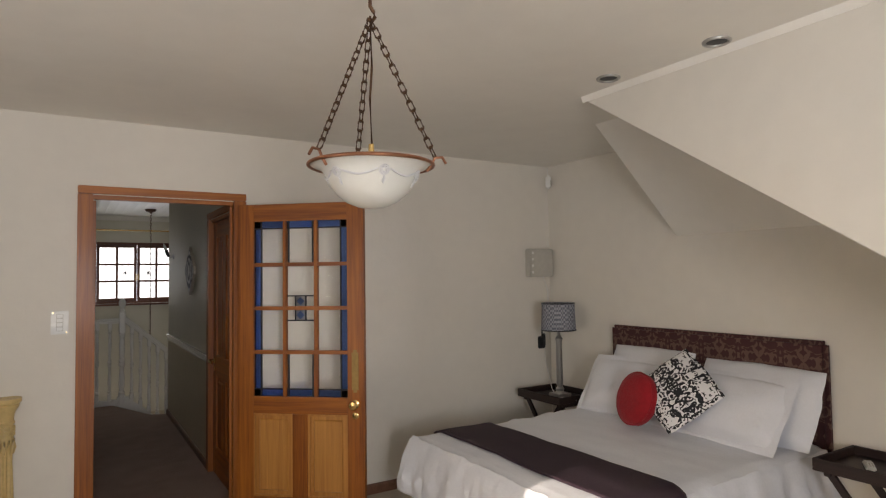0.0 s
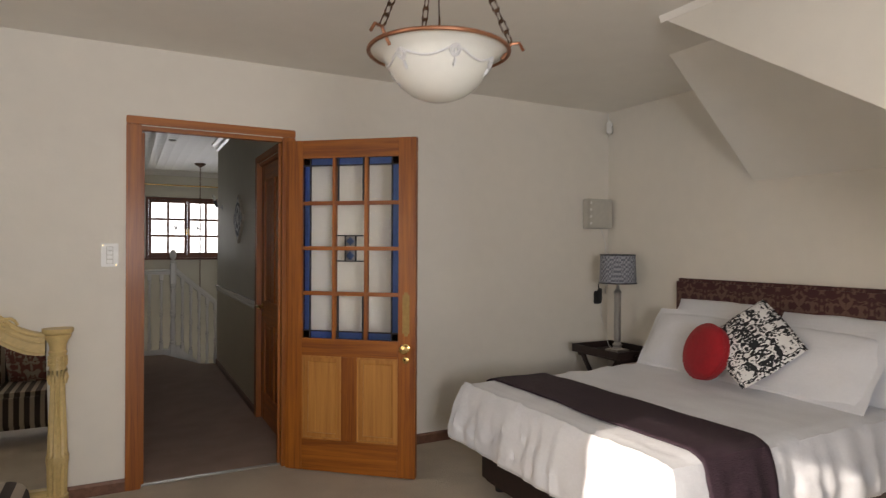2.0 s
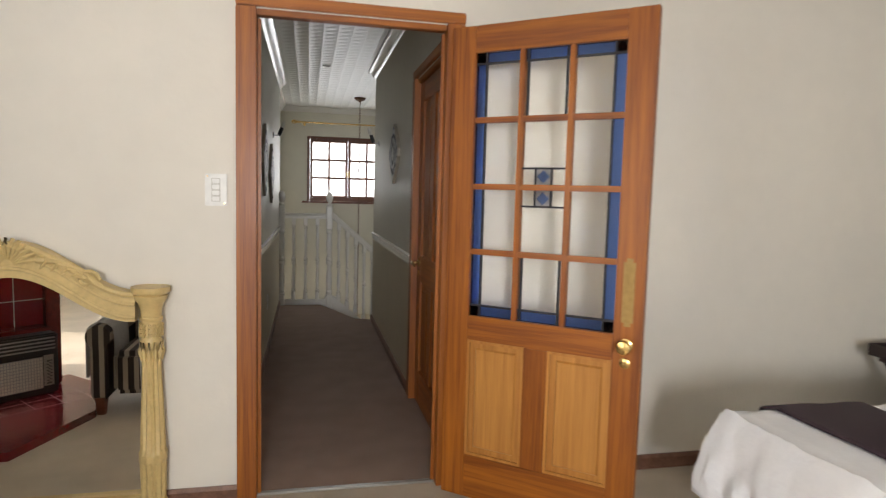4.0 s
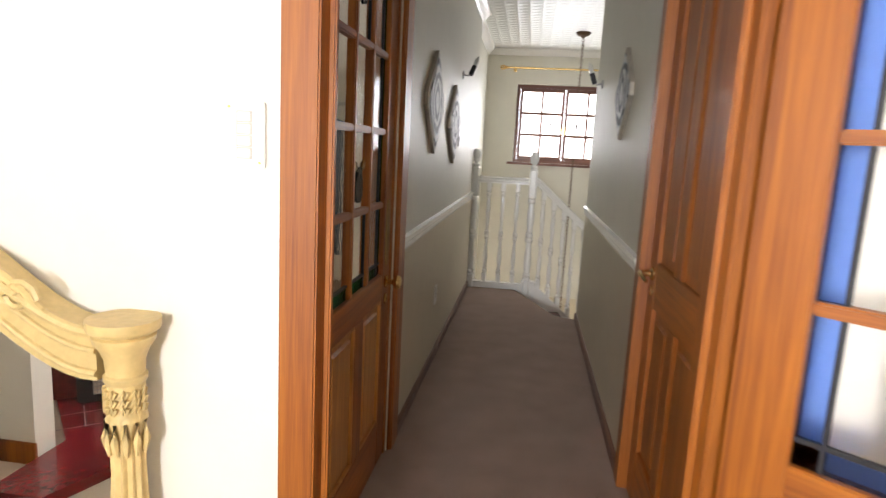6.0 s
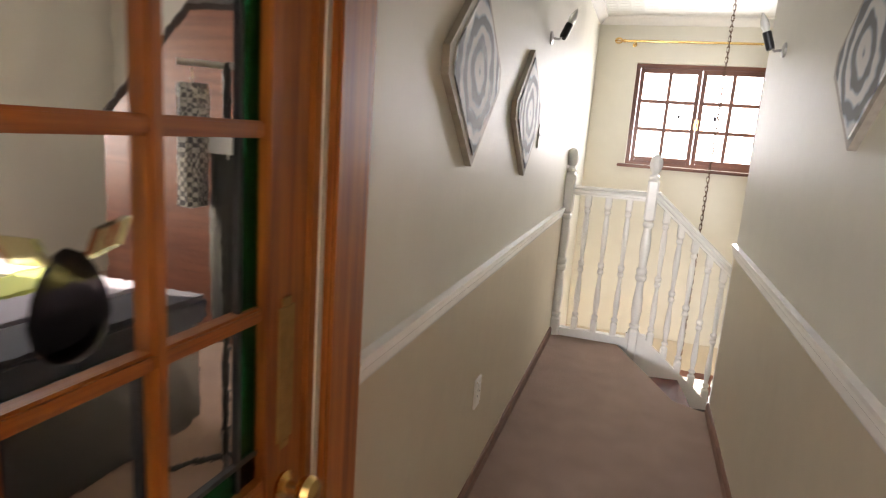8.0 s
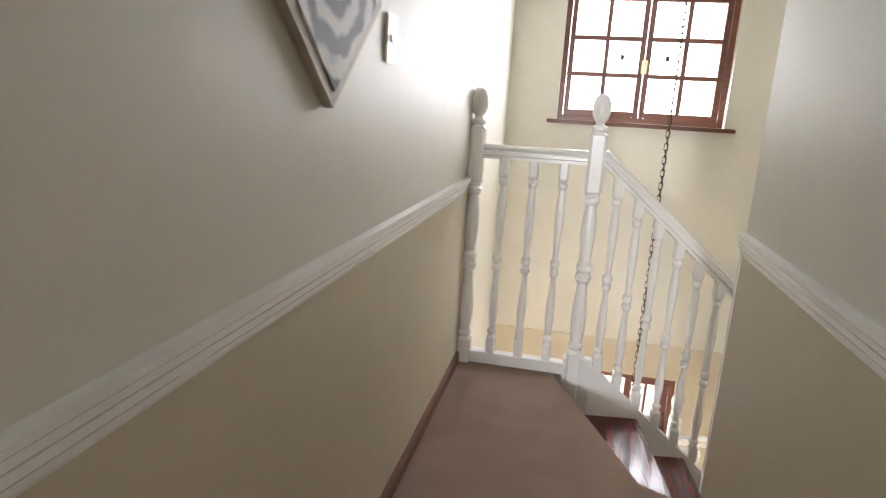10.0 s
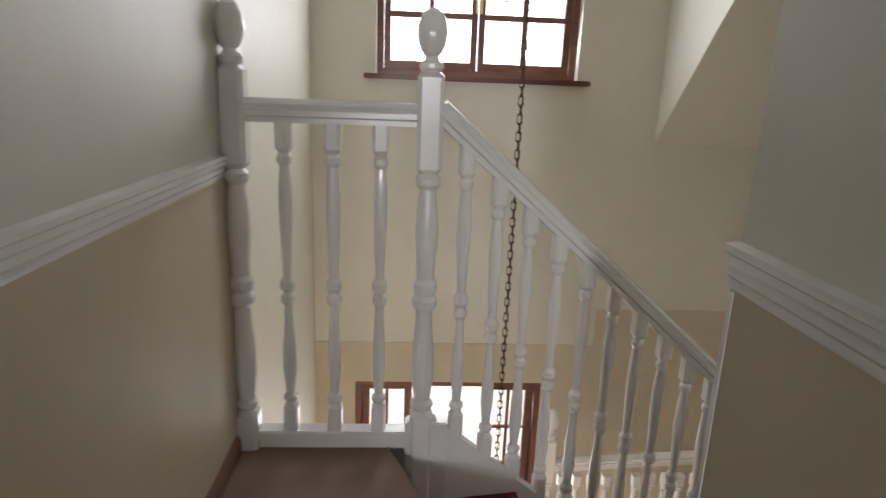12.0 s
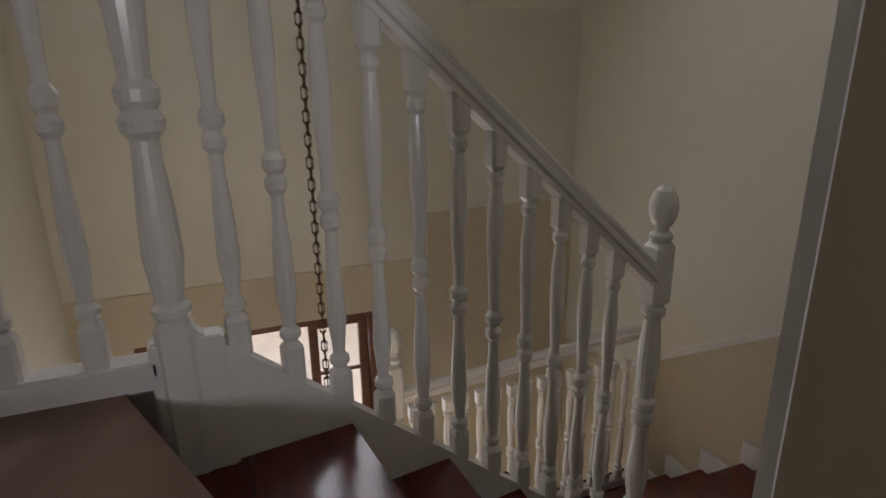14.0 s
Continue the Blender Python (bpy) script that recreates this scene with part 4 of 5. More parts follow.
def sconce(place, turn, lean):
    s = thing("wall_light", "small black wall light with a bare candle bulb", "wall light", place, turn, "passage wall lights")
    bm = bmesh.new()
    lathe(bm, [(0.03, 0), (0.03, 0.008), (0.012, 0.014)])
    bmesh.ops.transform(bm, matrix=pose(0, 0, -0.03, 90, 0, 0), verts=bm.verts[:])
    tube(bm, [(0, -0.01, -0.03), (0, -0.04, -0.035), (0, -0.055, -0.02)], 0.006)
    part("bracket", bm, STEEL, s)
    d = Vector((lean, -0.35, 1)).normalized()
    o = Vector((0, -0.055, -0.03))
    part("lamp_holder", tube(bmesh.new(), [o, o + d * 0.012, o + d * 0.075], [0.016, 0.018, 0.018], 12), BLACK, s, "black lamp holder")
    part("bulb", tube(bmesh.new(), [o + d * v for v in (0.07, 0.085, 0.105, 0.125, 0.145, 0.158)], [0.010, 0.014, 0.0175, 0.015, 0.008, 0.002], 12), OPAL, s, "unlit candle bulb")
    return s


sconce((XL, 7.36, 1.88), 90, 0.35)
sconce((XR, 7.27, 1.84), -90, -0.1)


def plate(name, label, place, turn, w, h, keys=(), slots=0):
    p = thing(name, label, "switch" if not slots else "socket", place, turn)
    part("plate", boxes(((-w / 2, -0.009, -h / 2), (w / 2, 0.0, h / 2)), bevel=0.002), WHITE_P, p)
    for x, z in keys:
        part("rocker", boxes(((x - 0.014, -0.0135, z - 0.009), (x + 0.014, -0.008, z + 0.009)), bevel=0.0015), WHITE_P, p)
    if keys:
        part("surround", boxes(*[((x - 0.017, -0.0095, z - 0.0115), (x + 0.017, -0.0088, z + 0.0115)) for x, z in keys]), GREY_P, p, "grey switch surround")
    for x, z in ((-w * 0.38, h * 0.42), (w * 0.38, -h * 0.42)):
        part("screw", tube(bmesh.new(), [(x, -0.008, z), (x, -0.0105, z)], 0.003, 10), BRASS, p)
    for k in range(slots):
        part("slot", tube(bmesh.new(), [(-0.012 + 0.024 * (k % 2), -0.008, 0.012 * (k - 1)), (-0.012 + 0.024 * (k % 2), -0.0095, 0.012 * (k - 1))], 0.004, 10), BLACK, p)
    return p


plate("light_switch", "white four-gang light switch plate beside the doorway", (-0.083, YD, 1.322), 0, 0.085, 0.13, [(0, 0.036), (0, 0.012), (0, -0.012), (0, -0.036)])
plate("light_switch", "white light switch plate in the passage", (XL, 7.29, 1.39), 90, 0.07, 0.115, [(0, 0)])
plate("wall_socket", "white wall socket above the skirting", (XL + 0.004, 6.45, 0.42), 90, 0.075, 0.115, [(0, 0.03)], 3)


def downlight(x, y, z, r=0.05):
    d = thing("downlight", "small recessed metal ceiling spotlight, unlit", "downlight", (x, y, z))
    bm = bmesh.new()
    tube(bm, [(r * math.cos(q), r * math.sin(q), -0.002) for q in [2 * math.pi * n / 24 for n in range(24)]], 0.008, 8, True)
    part("ring", bm, STEEL, d)
    part("lens", lathe(bmesh.new(), [(r * 0.3, -0.004), (r * 0.6, -0.003), (r * 0.95, -0.001)], (0, 0, 0), 20), BLACK, d, "dark recessed lens")
    return d


downlight(2.17, 1.99, BC)
downlight(2.21, 1.44, BC)
downlight(2.19, 0.7, BC)
downlight(0.45, 7.55, HC, 0.035)

# ---- bedroom: lamp over the room ----
LX, LY, LZ = 0.727, 1.593, 1.885
pend = thing("bowl_pendant", "opal glass bowl pendant on three bronze chains", "pendant lamp", (LX, LY, LZ))
RB = 0.185
prof = [(0.010, -0.128), (0.040, -0.124), (0.075, -0.110), (0.103, -0.088), (0.124, -0.058), (0.138, -0.030), (0.148, -0.014), (0.180, 0.0), (0.178, 0.004), (0.144, -0.009), (0.132, -0.030), (0.118, -0.056), (0.098, -0.083), (0.070, -0.104), (0.038, -0.117), (0.010, -0.121)]
part("bowl", lathe(bmesh.new(), prof, (0, 0, 0), 40), OPAL, pend, "milky glass bowl with grey garlands")
part("rim", tube(bmesh.new(), [(RB * math.cos(q), RB * math.sin(q), 0) for q in [2 * math.pi * n / 48 for n in range(48)]], 0.0055, 8, True), COPPER, pend)


def bowl_point(a, z):
    """A place on the bowl's outer face."""
    for (r0, z0), (r1, z1) in zip(prof, prof[1:8]):
        if z0 <= z <= z1:
            r = r0 + (r1 - r0) * (z - z0) / (z1 - z0) + 0.0015
            return (r * math.cos(a), r * math.sin(a), z)
    return (0, 0, z)


for k in range(6):
    a = 2 * math.pi * k / 6 + 0.35
    g = bmesh.new()
    tube(g, [bowl_point(a + 0.10 * math.cos(q), -0.034 + 0.012 * math.sin(q)) for q in [2 * math.pi * n / 16 for n in range(16)]], 0.0028, 5, True)
    tube(g, [bowl_point(a + 0.05 * math.cos(q), -0.034 + 0.007 * math.sin(q)) for q in [2 * math.pi * n / 12 for n in range(12)]], 0.0035, 5, True)
    tube(g, [bowl_point(a + 0.13 + (math.pi / 3 - 0.26) * n / 8, -0.030 - 0.015 * math.sin(math.pi * n / 8)) for n in range(9)], 0.0035, 5)
    tube(g, [bowl_point(a + 0.02 * (n % 2), -0.048 - 0.007 * n) for n in range(4)], [0.002, 0.004, 0.005, 0.002], 5)
    part("garland", g, FROST, pend, "grey painted garland")
TOP = Vector((0.0, 0.0, 0.455))
hook = bmesh.new()
tube(hook, [(0, 0, BC - LZ), (0, 0, 0.485), (0.012, 0, 0.47), (0.016, 0, 0.455), (0.006, 0, 0.44), (-0.01, 0, 0.445)], 0.006, 8)
part("hook", hook, RUST, pend)
part("ceiling_plate", lathe(bmesh.new(), [(0.01, -0.03), (0.035, -0.02), (0.05, 0.0)], (0, 0, BC - LZ), 20), RUST, pend)
for a in (math.radians(196), math.radians(80), math.radians(-30)):
    e = Vector((RB * math.cos(a), RB * math.sin(a), 0.0))
    o = Vector((math.cos(a), math.sin(a), 0))
    chain("chain", e + o * 0.004 + Vector((0, 0, 0.026)), TOP - Vector((0, 0, 0.01)), 0.036, 0.017, 0.003, RUST, pend)
    part("rim_hook", tube(bmesh.new(), [e - o * 0.02 + Vector((0, 0, -0.018)), e - o * 0.004 + Vector((0, 0, 0.004)), e + o * 0.004 + Vector((0, 0, 0.022)), e + o * 0.026 + Vector((0, 0, 0.024)), e + o * 0.038 + Vector((0, 0, 0.004))], 0.0045, 8), COPPER, pend)
part("flex", tube(bmesh.new(), [(0.0, 0.0, 0.455), (0.004, 0.0, 0.3), (-0.003, 0, 0.2), (0.002, 0, 0.06)], 0.0035, 6), RUST, pend)
part("lamp_holder", lathe(bmesh.new(), [(0.017, -0.03), (0.02, 0.0), (0.019, 0.015), (0.009, 0.024), (0.008, 0.05)], (0, 0, 0.015), 14), BRASS, pend, "brass lamp holder")

# ---- bed ----


def cushion(w, d, h, n=14, corner=0.9, ruffle=0.0, power=0.38, seed=1):
    """A stuffed cushion lying in x-y, w by d, h thick."""
    bm, grid = bmesh.new(), {}
    rnd = random.Random(seed)
    off = Vector((rnd.random() * 9, rnd.random() * 9, 0))
    for side in (1, -1):
        for i in range(n + 1):
            for j in range(n + 1):
                u, v = 2 * i / n - 1, 2 * j / n - 1
                edge = i in (0, n) or j in (0, n)
                if edge and side < 0:
                    grid[(side, i, j)] = grid[(1, i, j)]
                    continue
                q = max(0.0, (1 - u * u) * (1 - v * v)) ** power
                pinch = 1 - (1 - corner) * (1 - abs(abs(u) - abs(v))) * 0.5 - 0.05 * (1 - q) * (1 - max(abs(u), abs(v)) ** 6)
                p = Vector((u * w / 2 * pinch, v * d / 2 * pinch, side * h / 2 * q))
                k = noise.noise(p * 9 + off) * 0.016 * (1 if not edge else 0.8) + noise.noise(p * 26 + off) * 0.004
                grid[(side, i, j)] = bm.verts.new(p + Vector((0, 0, k)))
        for i in range(n):
            for j in range(n):
                f = [grid[(side, *q)] for q in ((i, j), (i + 1, j), (i + 1, j + 1), (i, j + 1))]
                bm.faces.new(f if side > 0 else f[::-1])
    return bm


def lay(bm, m):
    bmesh.ops.transform(bm, matrix=m, verts=bm.verts[:])
    return bm


BX0, BX1, BY0, BY1, BZ = 1.73, 3.47, 1.72, 3.20, 0.60
bed = thing("double_bed", "made double bed with white cover against the wall", "bed", (0, 0, 0))
part("base", boxes(((BX0 + 0.07, BY0 + 0.05, 0.04), (BX1, BY1 - 0.05, 0.36)), bevel=0.03), DARK, bed, "dark bed base")
for x in (BX0 + 0.15, BX1 - 0.1):
    for y in (BY0 + 0.15, BY1 - 0.15):
        part("foot", lathe(bmesh.new(), [(0.03, 0), (0.035, 0.045)], (x, y, 0), 12), BLACK, bed)
part("mattress", boxes(((BX0 + 0.06, BY0 + 0.03, 0.36), (BX1, BY1 - 0.03, BZ - 0.02)), bevel=0.04), LINEN, bed)
hb = boxes(((3.485, 1.70, 0.12), (3.548, 3.25, 1.165)), bevel=0.022)
part("headboard", hb, HEADB, bed, "brown damask upholstered headboard")


def bed_drape(x0, x1, top_z, hem, spread, seed, n=(70, 60), lift=0.0, ends=True):
    """A cloth over the mattress that hangs at its two sides and, with ends, at its foot."""
    bm = bmesh.new()
    w = BY1 - BY0
    side = top_z - hem
    span = w + 2 * side
    verts = []
    foot = side if ends else 0.0
    for i in range(n[0] + 1):
        s = -foot + (x1 - x0 + foot) * i / n[0]
        row = []
        for j in range(n[1] + 1):
            q = -span / 2 + span * j / n[1]
            over_y = max(0.0, abs(q) - w / 2)
            over_x = max(0.0, -s)
            over = max(over_y, over_x)
            rnd = 0.05
            y = math.copysign(min(abs(q), w / 2), q) if q else 0.0
            x = x0 + max(s, 0.0)
            z = top_z - over
            if over > 0:
                f = min(1.0, over / 0.22)
                wave = noise.noise(Vector((x * 6.0, q * 6.0 if over_x > over_y else 0.7, seed))) + 0.6 * noise.noise(Vector((x * 17, y * 17, seed + 3)))
                wave += 0.5 * noise.noise(Vector((x * 9, y * 31, z * 14 + seed)))
                out = spread * f + 0.036 * f * wave + 0.02 * math.sqrt(min(1, over / rnd))
                if over_y >= over_x:
                    y += math.copysign(out, q)
                    x -= out * 0.6 * min(1, over_x / 0.15)
                else:
                    x -= out
                    y += math.copysign(out * 0.6 * min(1, over_y / 0.15), q)
                z += 0.012 * wave
            else:
                z += 0.010 * noise.noise(Vector((x * 2.2, y * 2.2, seed))) + 0.006 * noise.noise(Vector((x * 8, y * 5, seed + 7)))
                edge = min(w / 2 - abs(q), s + (0 if ends else 9))
                if edge < 0.05:
                    z -= 0.018 * (1 - edge / 0.05) ** 2
            row.append(bm.verts.new((x, (BY0 + BY1) / 2 + y, z + lift)))
        verts.append(row)
    for i in range(n[0]):
        for j in range(n[1]):
            bm.faces.new((verts[i][j], verts[i + 1][j], verts[i + 1][j + 1], verts[i][j + 1]))
    bmesh.ops.recalc_face_normals(bm, faces=bm.faces[:])
    return bm


def thicken(ob, t):
    m = ob.modifiers.new("thickness", "SOLIDIFY")
    m.thickness, m.offset, m.use_even_offset = t, -1, False
    return ob


cover = tagged(part("bedspread", bed_drape(BX0, BX1 - 0.01, BZ, 0.28, 0.05, 2.0, (90, 84)), LINEN), "crumpled white cotton bedspread hanging over the bed", "bedspread")
run = tagged(part("bed_runner", bed_drape(BX0 + 0.16, BX0 + 0.54, BZ, 0.30, 0.065, 2.0, (20, 60), 0.016, False), RUNNER), "dark aubergine runner across the foot of the bed", "bed runner")
thicken(cover, 0.010)
thicken(run, 0.010)


def pillow(name, label, mat, w, d, h, place, rx, ry, rz, seed, category="pillow", corner=0.93, border=0.0, spin=0):
    bm = cushion(w, d, h, 16, corner, seed=seed)
    p = tagged(part(name, bm, mat), label, category)
    if border:
        e = cushion(w + border * 1.5, d + border * 1.5, 0.02, 16, 1.0, seed=seed + 5)
        part("flange", e, mat, p, "flat stitched flange")
    p.matrix_world = pose(*place, rx, ry, rz) @ pose(0, 0, 0, 0, 0, spin)
    return p


pillow("pillow", "white pillow leaning on the headboard", LINEN, 0.46, 0.70, 0.17, (3.38, 2.84, 0.82), 0, -66, 0, 1)
pillow("pillow", "white pillow leaning on the headboard", LINEN, 0.46, 0.78, 0.17, (3.37, 2.06, 0.80), 0, -64, -3, 2)
pillow("pillow", "white flanged pillow standing on the bed", LINEN, 0.40, 0.62, 0.20, (3.20, 2.86, 0.775), 0, -56, 4, 3, border=0.035)
pillow("pillow", "white flanged pillow standing on the bed", LINEN, 0.40, 0.72, 0.20, (3.20, 2.14, 0.775), 0, -54, -3, 4, border=0.035)
pillow("scatter_cushion", "black and white damask scatter cushion stood on a corner", DAMASK, 0.40, 0.40, 0.13, (3.03, 2.31, 0.86), 0, -60, 14, 5, "cushion", 0.9, 0, 45)
bm = lathe(bmesh.new(), [(0.02, -0.058), (0.09, -0.058), (0.135, -0.048), (0.158, -0.024), (0.162, 0.0), (0.158, 0.024), (0.135, 0.048), (0.09, 0.058), (0.02, 0.056)], (0, 0, 0), 36)
redc = tagged(part("scatter_cushion", bm, RED), "round red velvet scatter cushion", "cushion")
redc.matrix_world = pose(2.93, 2.53, 0.785, 0, -72, -12)
part("piping", tube(bmesh.new(), [(0.160 * math.cos(q), 0.160 * math.sin(q), 0.022) for q in [2 * math.pi * n / 36 for n in range(36)]], 0.005, 6, True), RED, redc)

# ---- bedside ----


def butler_table(place, turn):
    """A dark tray on crossed folding legs."""
    t = thing("tray_table", "dark wooden butler's tray table with crossed legs", "side table", place, turn, "bedside tables")
    w, d, h = 0.50, 0.40, 0.64
    part("tray", boxes(((-w / 2, -d / 2, h - 0.06), (w / 2, d / 2, h - 0.045)), bevel=0.003), DARK, t)
    for a, b in (((-w / 2, -d / 2), (w / 2, -d / 2 + 0.016)), ((-w / 2, d / 2 - 0.016), (w / 2, d / 2)), ((-w / 2, -d / 2 + 0.016), (-w / 2 + 0.016, d / 2 - 0.016)), ((w / 2 - 0.016, -d / 2 + 0.016), (w / 2, d / 2 - 0.016))):
        part("tray_side", boxes(((a[0], a[1], h - 0.045), (b[0], b[1], h)), bevel=0.003), DARK, t)
    for y, s in ((-d / 2 + 0.04, 1), (-d / 2 + 0.065, -1), (d / 2 - 0.065, 1), (d / 2 - 0.04, -1)):
        bm = prism(bmesh.new(), [(-s * 0.22 - 0.02, 0), (-s * 0.22 + 0.02, 0), (s * 0.21 + 0.02, h - 0.06), (s * 0.21 - 0.02, h - 0.06)], "y", y - 0.010, y + 0.010)
        part("leg", bm, DARK, t)
    for x in (-0.2, 0.2):
        part("crossbar", boxes(((x - 0.014, -d / 2 + 0.03, h - 0.085), (x + 0.014, d / 2 - 0.03, h - 0.06)), bevel=0.003), DARK, t)
    return t


butler_table((3.25, 3.60, 0), 90)
butler_table((3.27, 1.33, 0), 90)
lamp = thing("table_lamp", "glass column table lamp with grey lattice drum shade", "table lamp", (3.26, 3.58, 0.596))
lamp.matrix_world = pose(3.26, 3.58, 0.596) @ Matrix.Diagonal((1, 1, 1.2, 1))
part("base", boxes(((-0.065, -0.065, 0), (0.065, 0.065, 0.022)), bevel=0.006), STEEL, lamp)
part("column", lathe(bmesh.new(), [(0.04, 0.022), (0.028, 0.035), (0.034, 0.05), (0.022, 0.065), (0.026, 0.08), (0.024, 0.36), (0.03, 0.375), (0.02, 0.39), (0.012, 0.40), (0.01, 0.46)], (0, 0, 0), 12), STEEL, lamp, "clear fluted column with metal collars")
sh = bmesh.new()
lathe(sh, [(0.135, 0.43), (0.135, 0.435), (0.128, 0.61), (0.127, 0.612), (0.124, 0.61), (0.131, 0.435)], (0, 0, 0), 40)
part("shade", sh, SHADE, lamp, "grey lattice-pattern drum shade")
for zz, rr in ((0.433, 0.136), (0.608, 0.129)):
    part("trim_band", tube(bmesh.new(), [(rr * math.cos(q), rr * math.sin(q), zz) for q in [2 * math.pi * n / 32 for n in range(32)]], 0.004, 6, True), BLACK, lamp)
part("flex", tube(bmesh.new(), [(0.0, 0.06, 0.01), (0.05, 0.15, 0.03), (0.2, 0.40, 0.2), (0.21, 0.408, 0.36)], 0.003, 6), WHITE_P, lamp)
for px, py, rz, nm, lb in ((3.20, 3.42, 20, "remote_control", "white remote control on the tray table"), (3.28, 1.42, -60, "remote_control", "grey remote control on the tray table")):
    rc = tagged(part(nm, boxes(((-0.022, -0.07, 0), (0.022, 0.07, 0.018)), bevel=0.006), WHITE_P), lb, "remote control")
    rc.matrix_world = pose(px, py, 0.596, 0, 0, rz)
    part("buttons", boxes(*[((-0.012 + 0.012 * (k % 3) - 0.003, -0.05 + 0.018 * (k // 3), 0.0175), (-0.012 + 0.012 * (k % 3) + 0.003, -0.042 + 0.018 * (k // 3), 0.0195)) for k in range(12)]), GREY_P, rc)
paper = tagged(part("paper_slip", boxes(((-0.05, -0.035, 0), (0.05, 0.035, 0.004))), WHITE_P), "white folded slip on the tray table", "paper")
paper.matrix_world = pose(3.14, 3.66, 0.596, 0, 0, 35)

box_w = thing("wall_control_box", "grey metal control box on the wall near the corner", "control box", (3.40, YD, 1.655))
part("case", boxes(((-0.125, -0.075, -0.12), (0.125, 0, 0.12)), bevel=0.008), GREY_P, box_w)
part("lid", boxes(((-0.118, -0.083, -0.113), (0.118, -0.075, 0.113)), bevel=0.003), GREY_P, box_w)
for k in range(4):
    part("hinge_knuckle", boxes(((-0.115, -0.09, -0.09 + 0.055 * k), (-0.10, -0.082, -0.07 + 0.055 * k)), bevel=0.002), WHITE_P, box_w)
part("cable", tube(bmesh.new(), [(0.06, -0.02, -0.12), (0.07, -0.02, -0.15), (0.09, -0.012, -0.17), (0.115, -0.012, -0.25), (0.115, -0.012, -0.66)], 0.004, 6), WHITE_P, box_w)
pir = thing("motion_sensor", "small white alarm sensor high in the corner", "alarm sensor", (3.50, 3.95, 2.36))
part("case", lay(boxes(((-0.036, -0.034, -0.058), (0.036, 0.012, 0.058)), bevel=0.014), pose(0, 0, 0, 0, 0, 45)), WHITE_P, pir)
part("lens", lay(boxes(((-0.024, -0.036, -0.035), (0.024, -0.028, 0.015)), bevel=0.002), pose(0, 0, 0, 0, 0, 45)), GREY_P, pir)
part("cable", tube(bmesh.new(), [(0.03, 0.03, 0.04), (0.045, 0.045, 0.08), (0.046, 0.046, 0.135)], 0.003, 6), WHITE_P, pir)
ph = thing("handset", "black handset and charger hanging on the wall", "handset", (3.43, YD, 0.985))
part("cradle", boxes(((-0.035, -0.03, -0.065), (0.035, 0, 0.04)), bevel=0.008), BLACK, ph)
part("handset", boxes(((-0.022, -0.05, -0.045), (0.022, -0.03, 0.065)), bevel=0.008), BLACK, ph)
part("aerial", tube(bmesh.new(), [(-0.014, -0.04, 0.06), (-0.014, -0.04, 0.10)], 0.005, 8), BLACK, ph)

# ---- mirror ----
MX0, MX1, MY = -1.36, -0.255, 3.965
mir = thing("floor_mirror", "carved cream-gold mirror with fluted columns standing at the wall", "mirror", (0, 0, 0))
mc = (MX0 + MX1) / 2


def crest(x, base):
    """The height of the serpentine top."""
    u = abs(x - mc) / ((MX1 - MX0) / 2 - 0.12)
    u = min(u, 1.0)
    return base + 0.195 * (0.5 + 0.5 * math.cos(math.pi * u)) ** 1.0


N = 24
xs = [MX0 + 0.12 + (MX1 - MX0 - 0.24) * i / N for i in range(N + 1)]
part("top_rail", prism(bmesh.new(), [(x, crest(x, 0.915)) for x in xs] + [(x, crest(x, 0.80) - 0.02 * math.sin(math.pi * i / N)) for i, x in reversed(list(enumerate(xs)))], "y", MY - 0.045, MY + 0.02), GOLD, mir)
for dz, dy, r in ((0.905, -0.05, 0.012), (0.865, -0.046, 0.007), (0.815, -0.046, 0.008)):
    part("moulding", tube(bmesh.new(), [(x, MY + dy, crest(x, dz)) for x in xs], r, 8), GOLD, mir)
for k in range(13):
    shell = bmesh.new()
    a = math.radians(-78 + 13 * k)
    tube(shell, [(mc + 0.02 * math.sin(a), MY - 0.05, 1.025 + 0.02 * math.cos(a)), (mc + 0.07 * math.sin(a), MY - 0.066, 1.025 + 0.07 * math.cos(a)), (mc + 0.105 * math.sin(a), MY - 0.055, 1.025 + 0.10 * math.cos(a))], [0.004, 0.010, 0.007], 6)
    part("shell_rib", shell, GOLD, mir)
for s in (-1, 1):
    sc = bmesh.new()
    tube(sc, [(mc + s * (0.10 + 0.22 * q), MY - 0.052, 1.045 - 0.10 * q + 0.03 * math.sin(3.2 * q)) for q in [n / 10 for n in range(11)]], [0.016 - 0.008 * n / 10 for n in range(11)], 7)
    tube(sc, [(mc + s * (0.27 + (0.045 - 0.0035 * n) * math.cos(0.6 * n)), MY - 0.055, 0.965 + (0.045 - 0.0035 * n) * math.sin(0.6 * n)) for n in range(12)], 0.008, 6)
    for k in range(5):
        q = 0.11 + 0.035 * k
        tube(sc, [(mc + s * q, MY - 0.052, 1.01 - 0.01 * k), (mc + s * (q + 0.025), MY - 0.06, 1.045 - 0.018 * k), (mc + s * (q + 0.055), MY - 0.052, 1.055 - 0.028 * k)], [0.004, 0.009, 0.003], 6)
    part("scroll_carving", sc, GOLD, mir, "carved acanthus scroll")
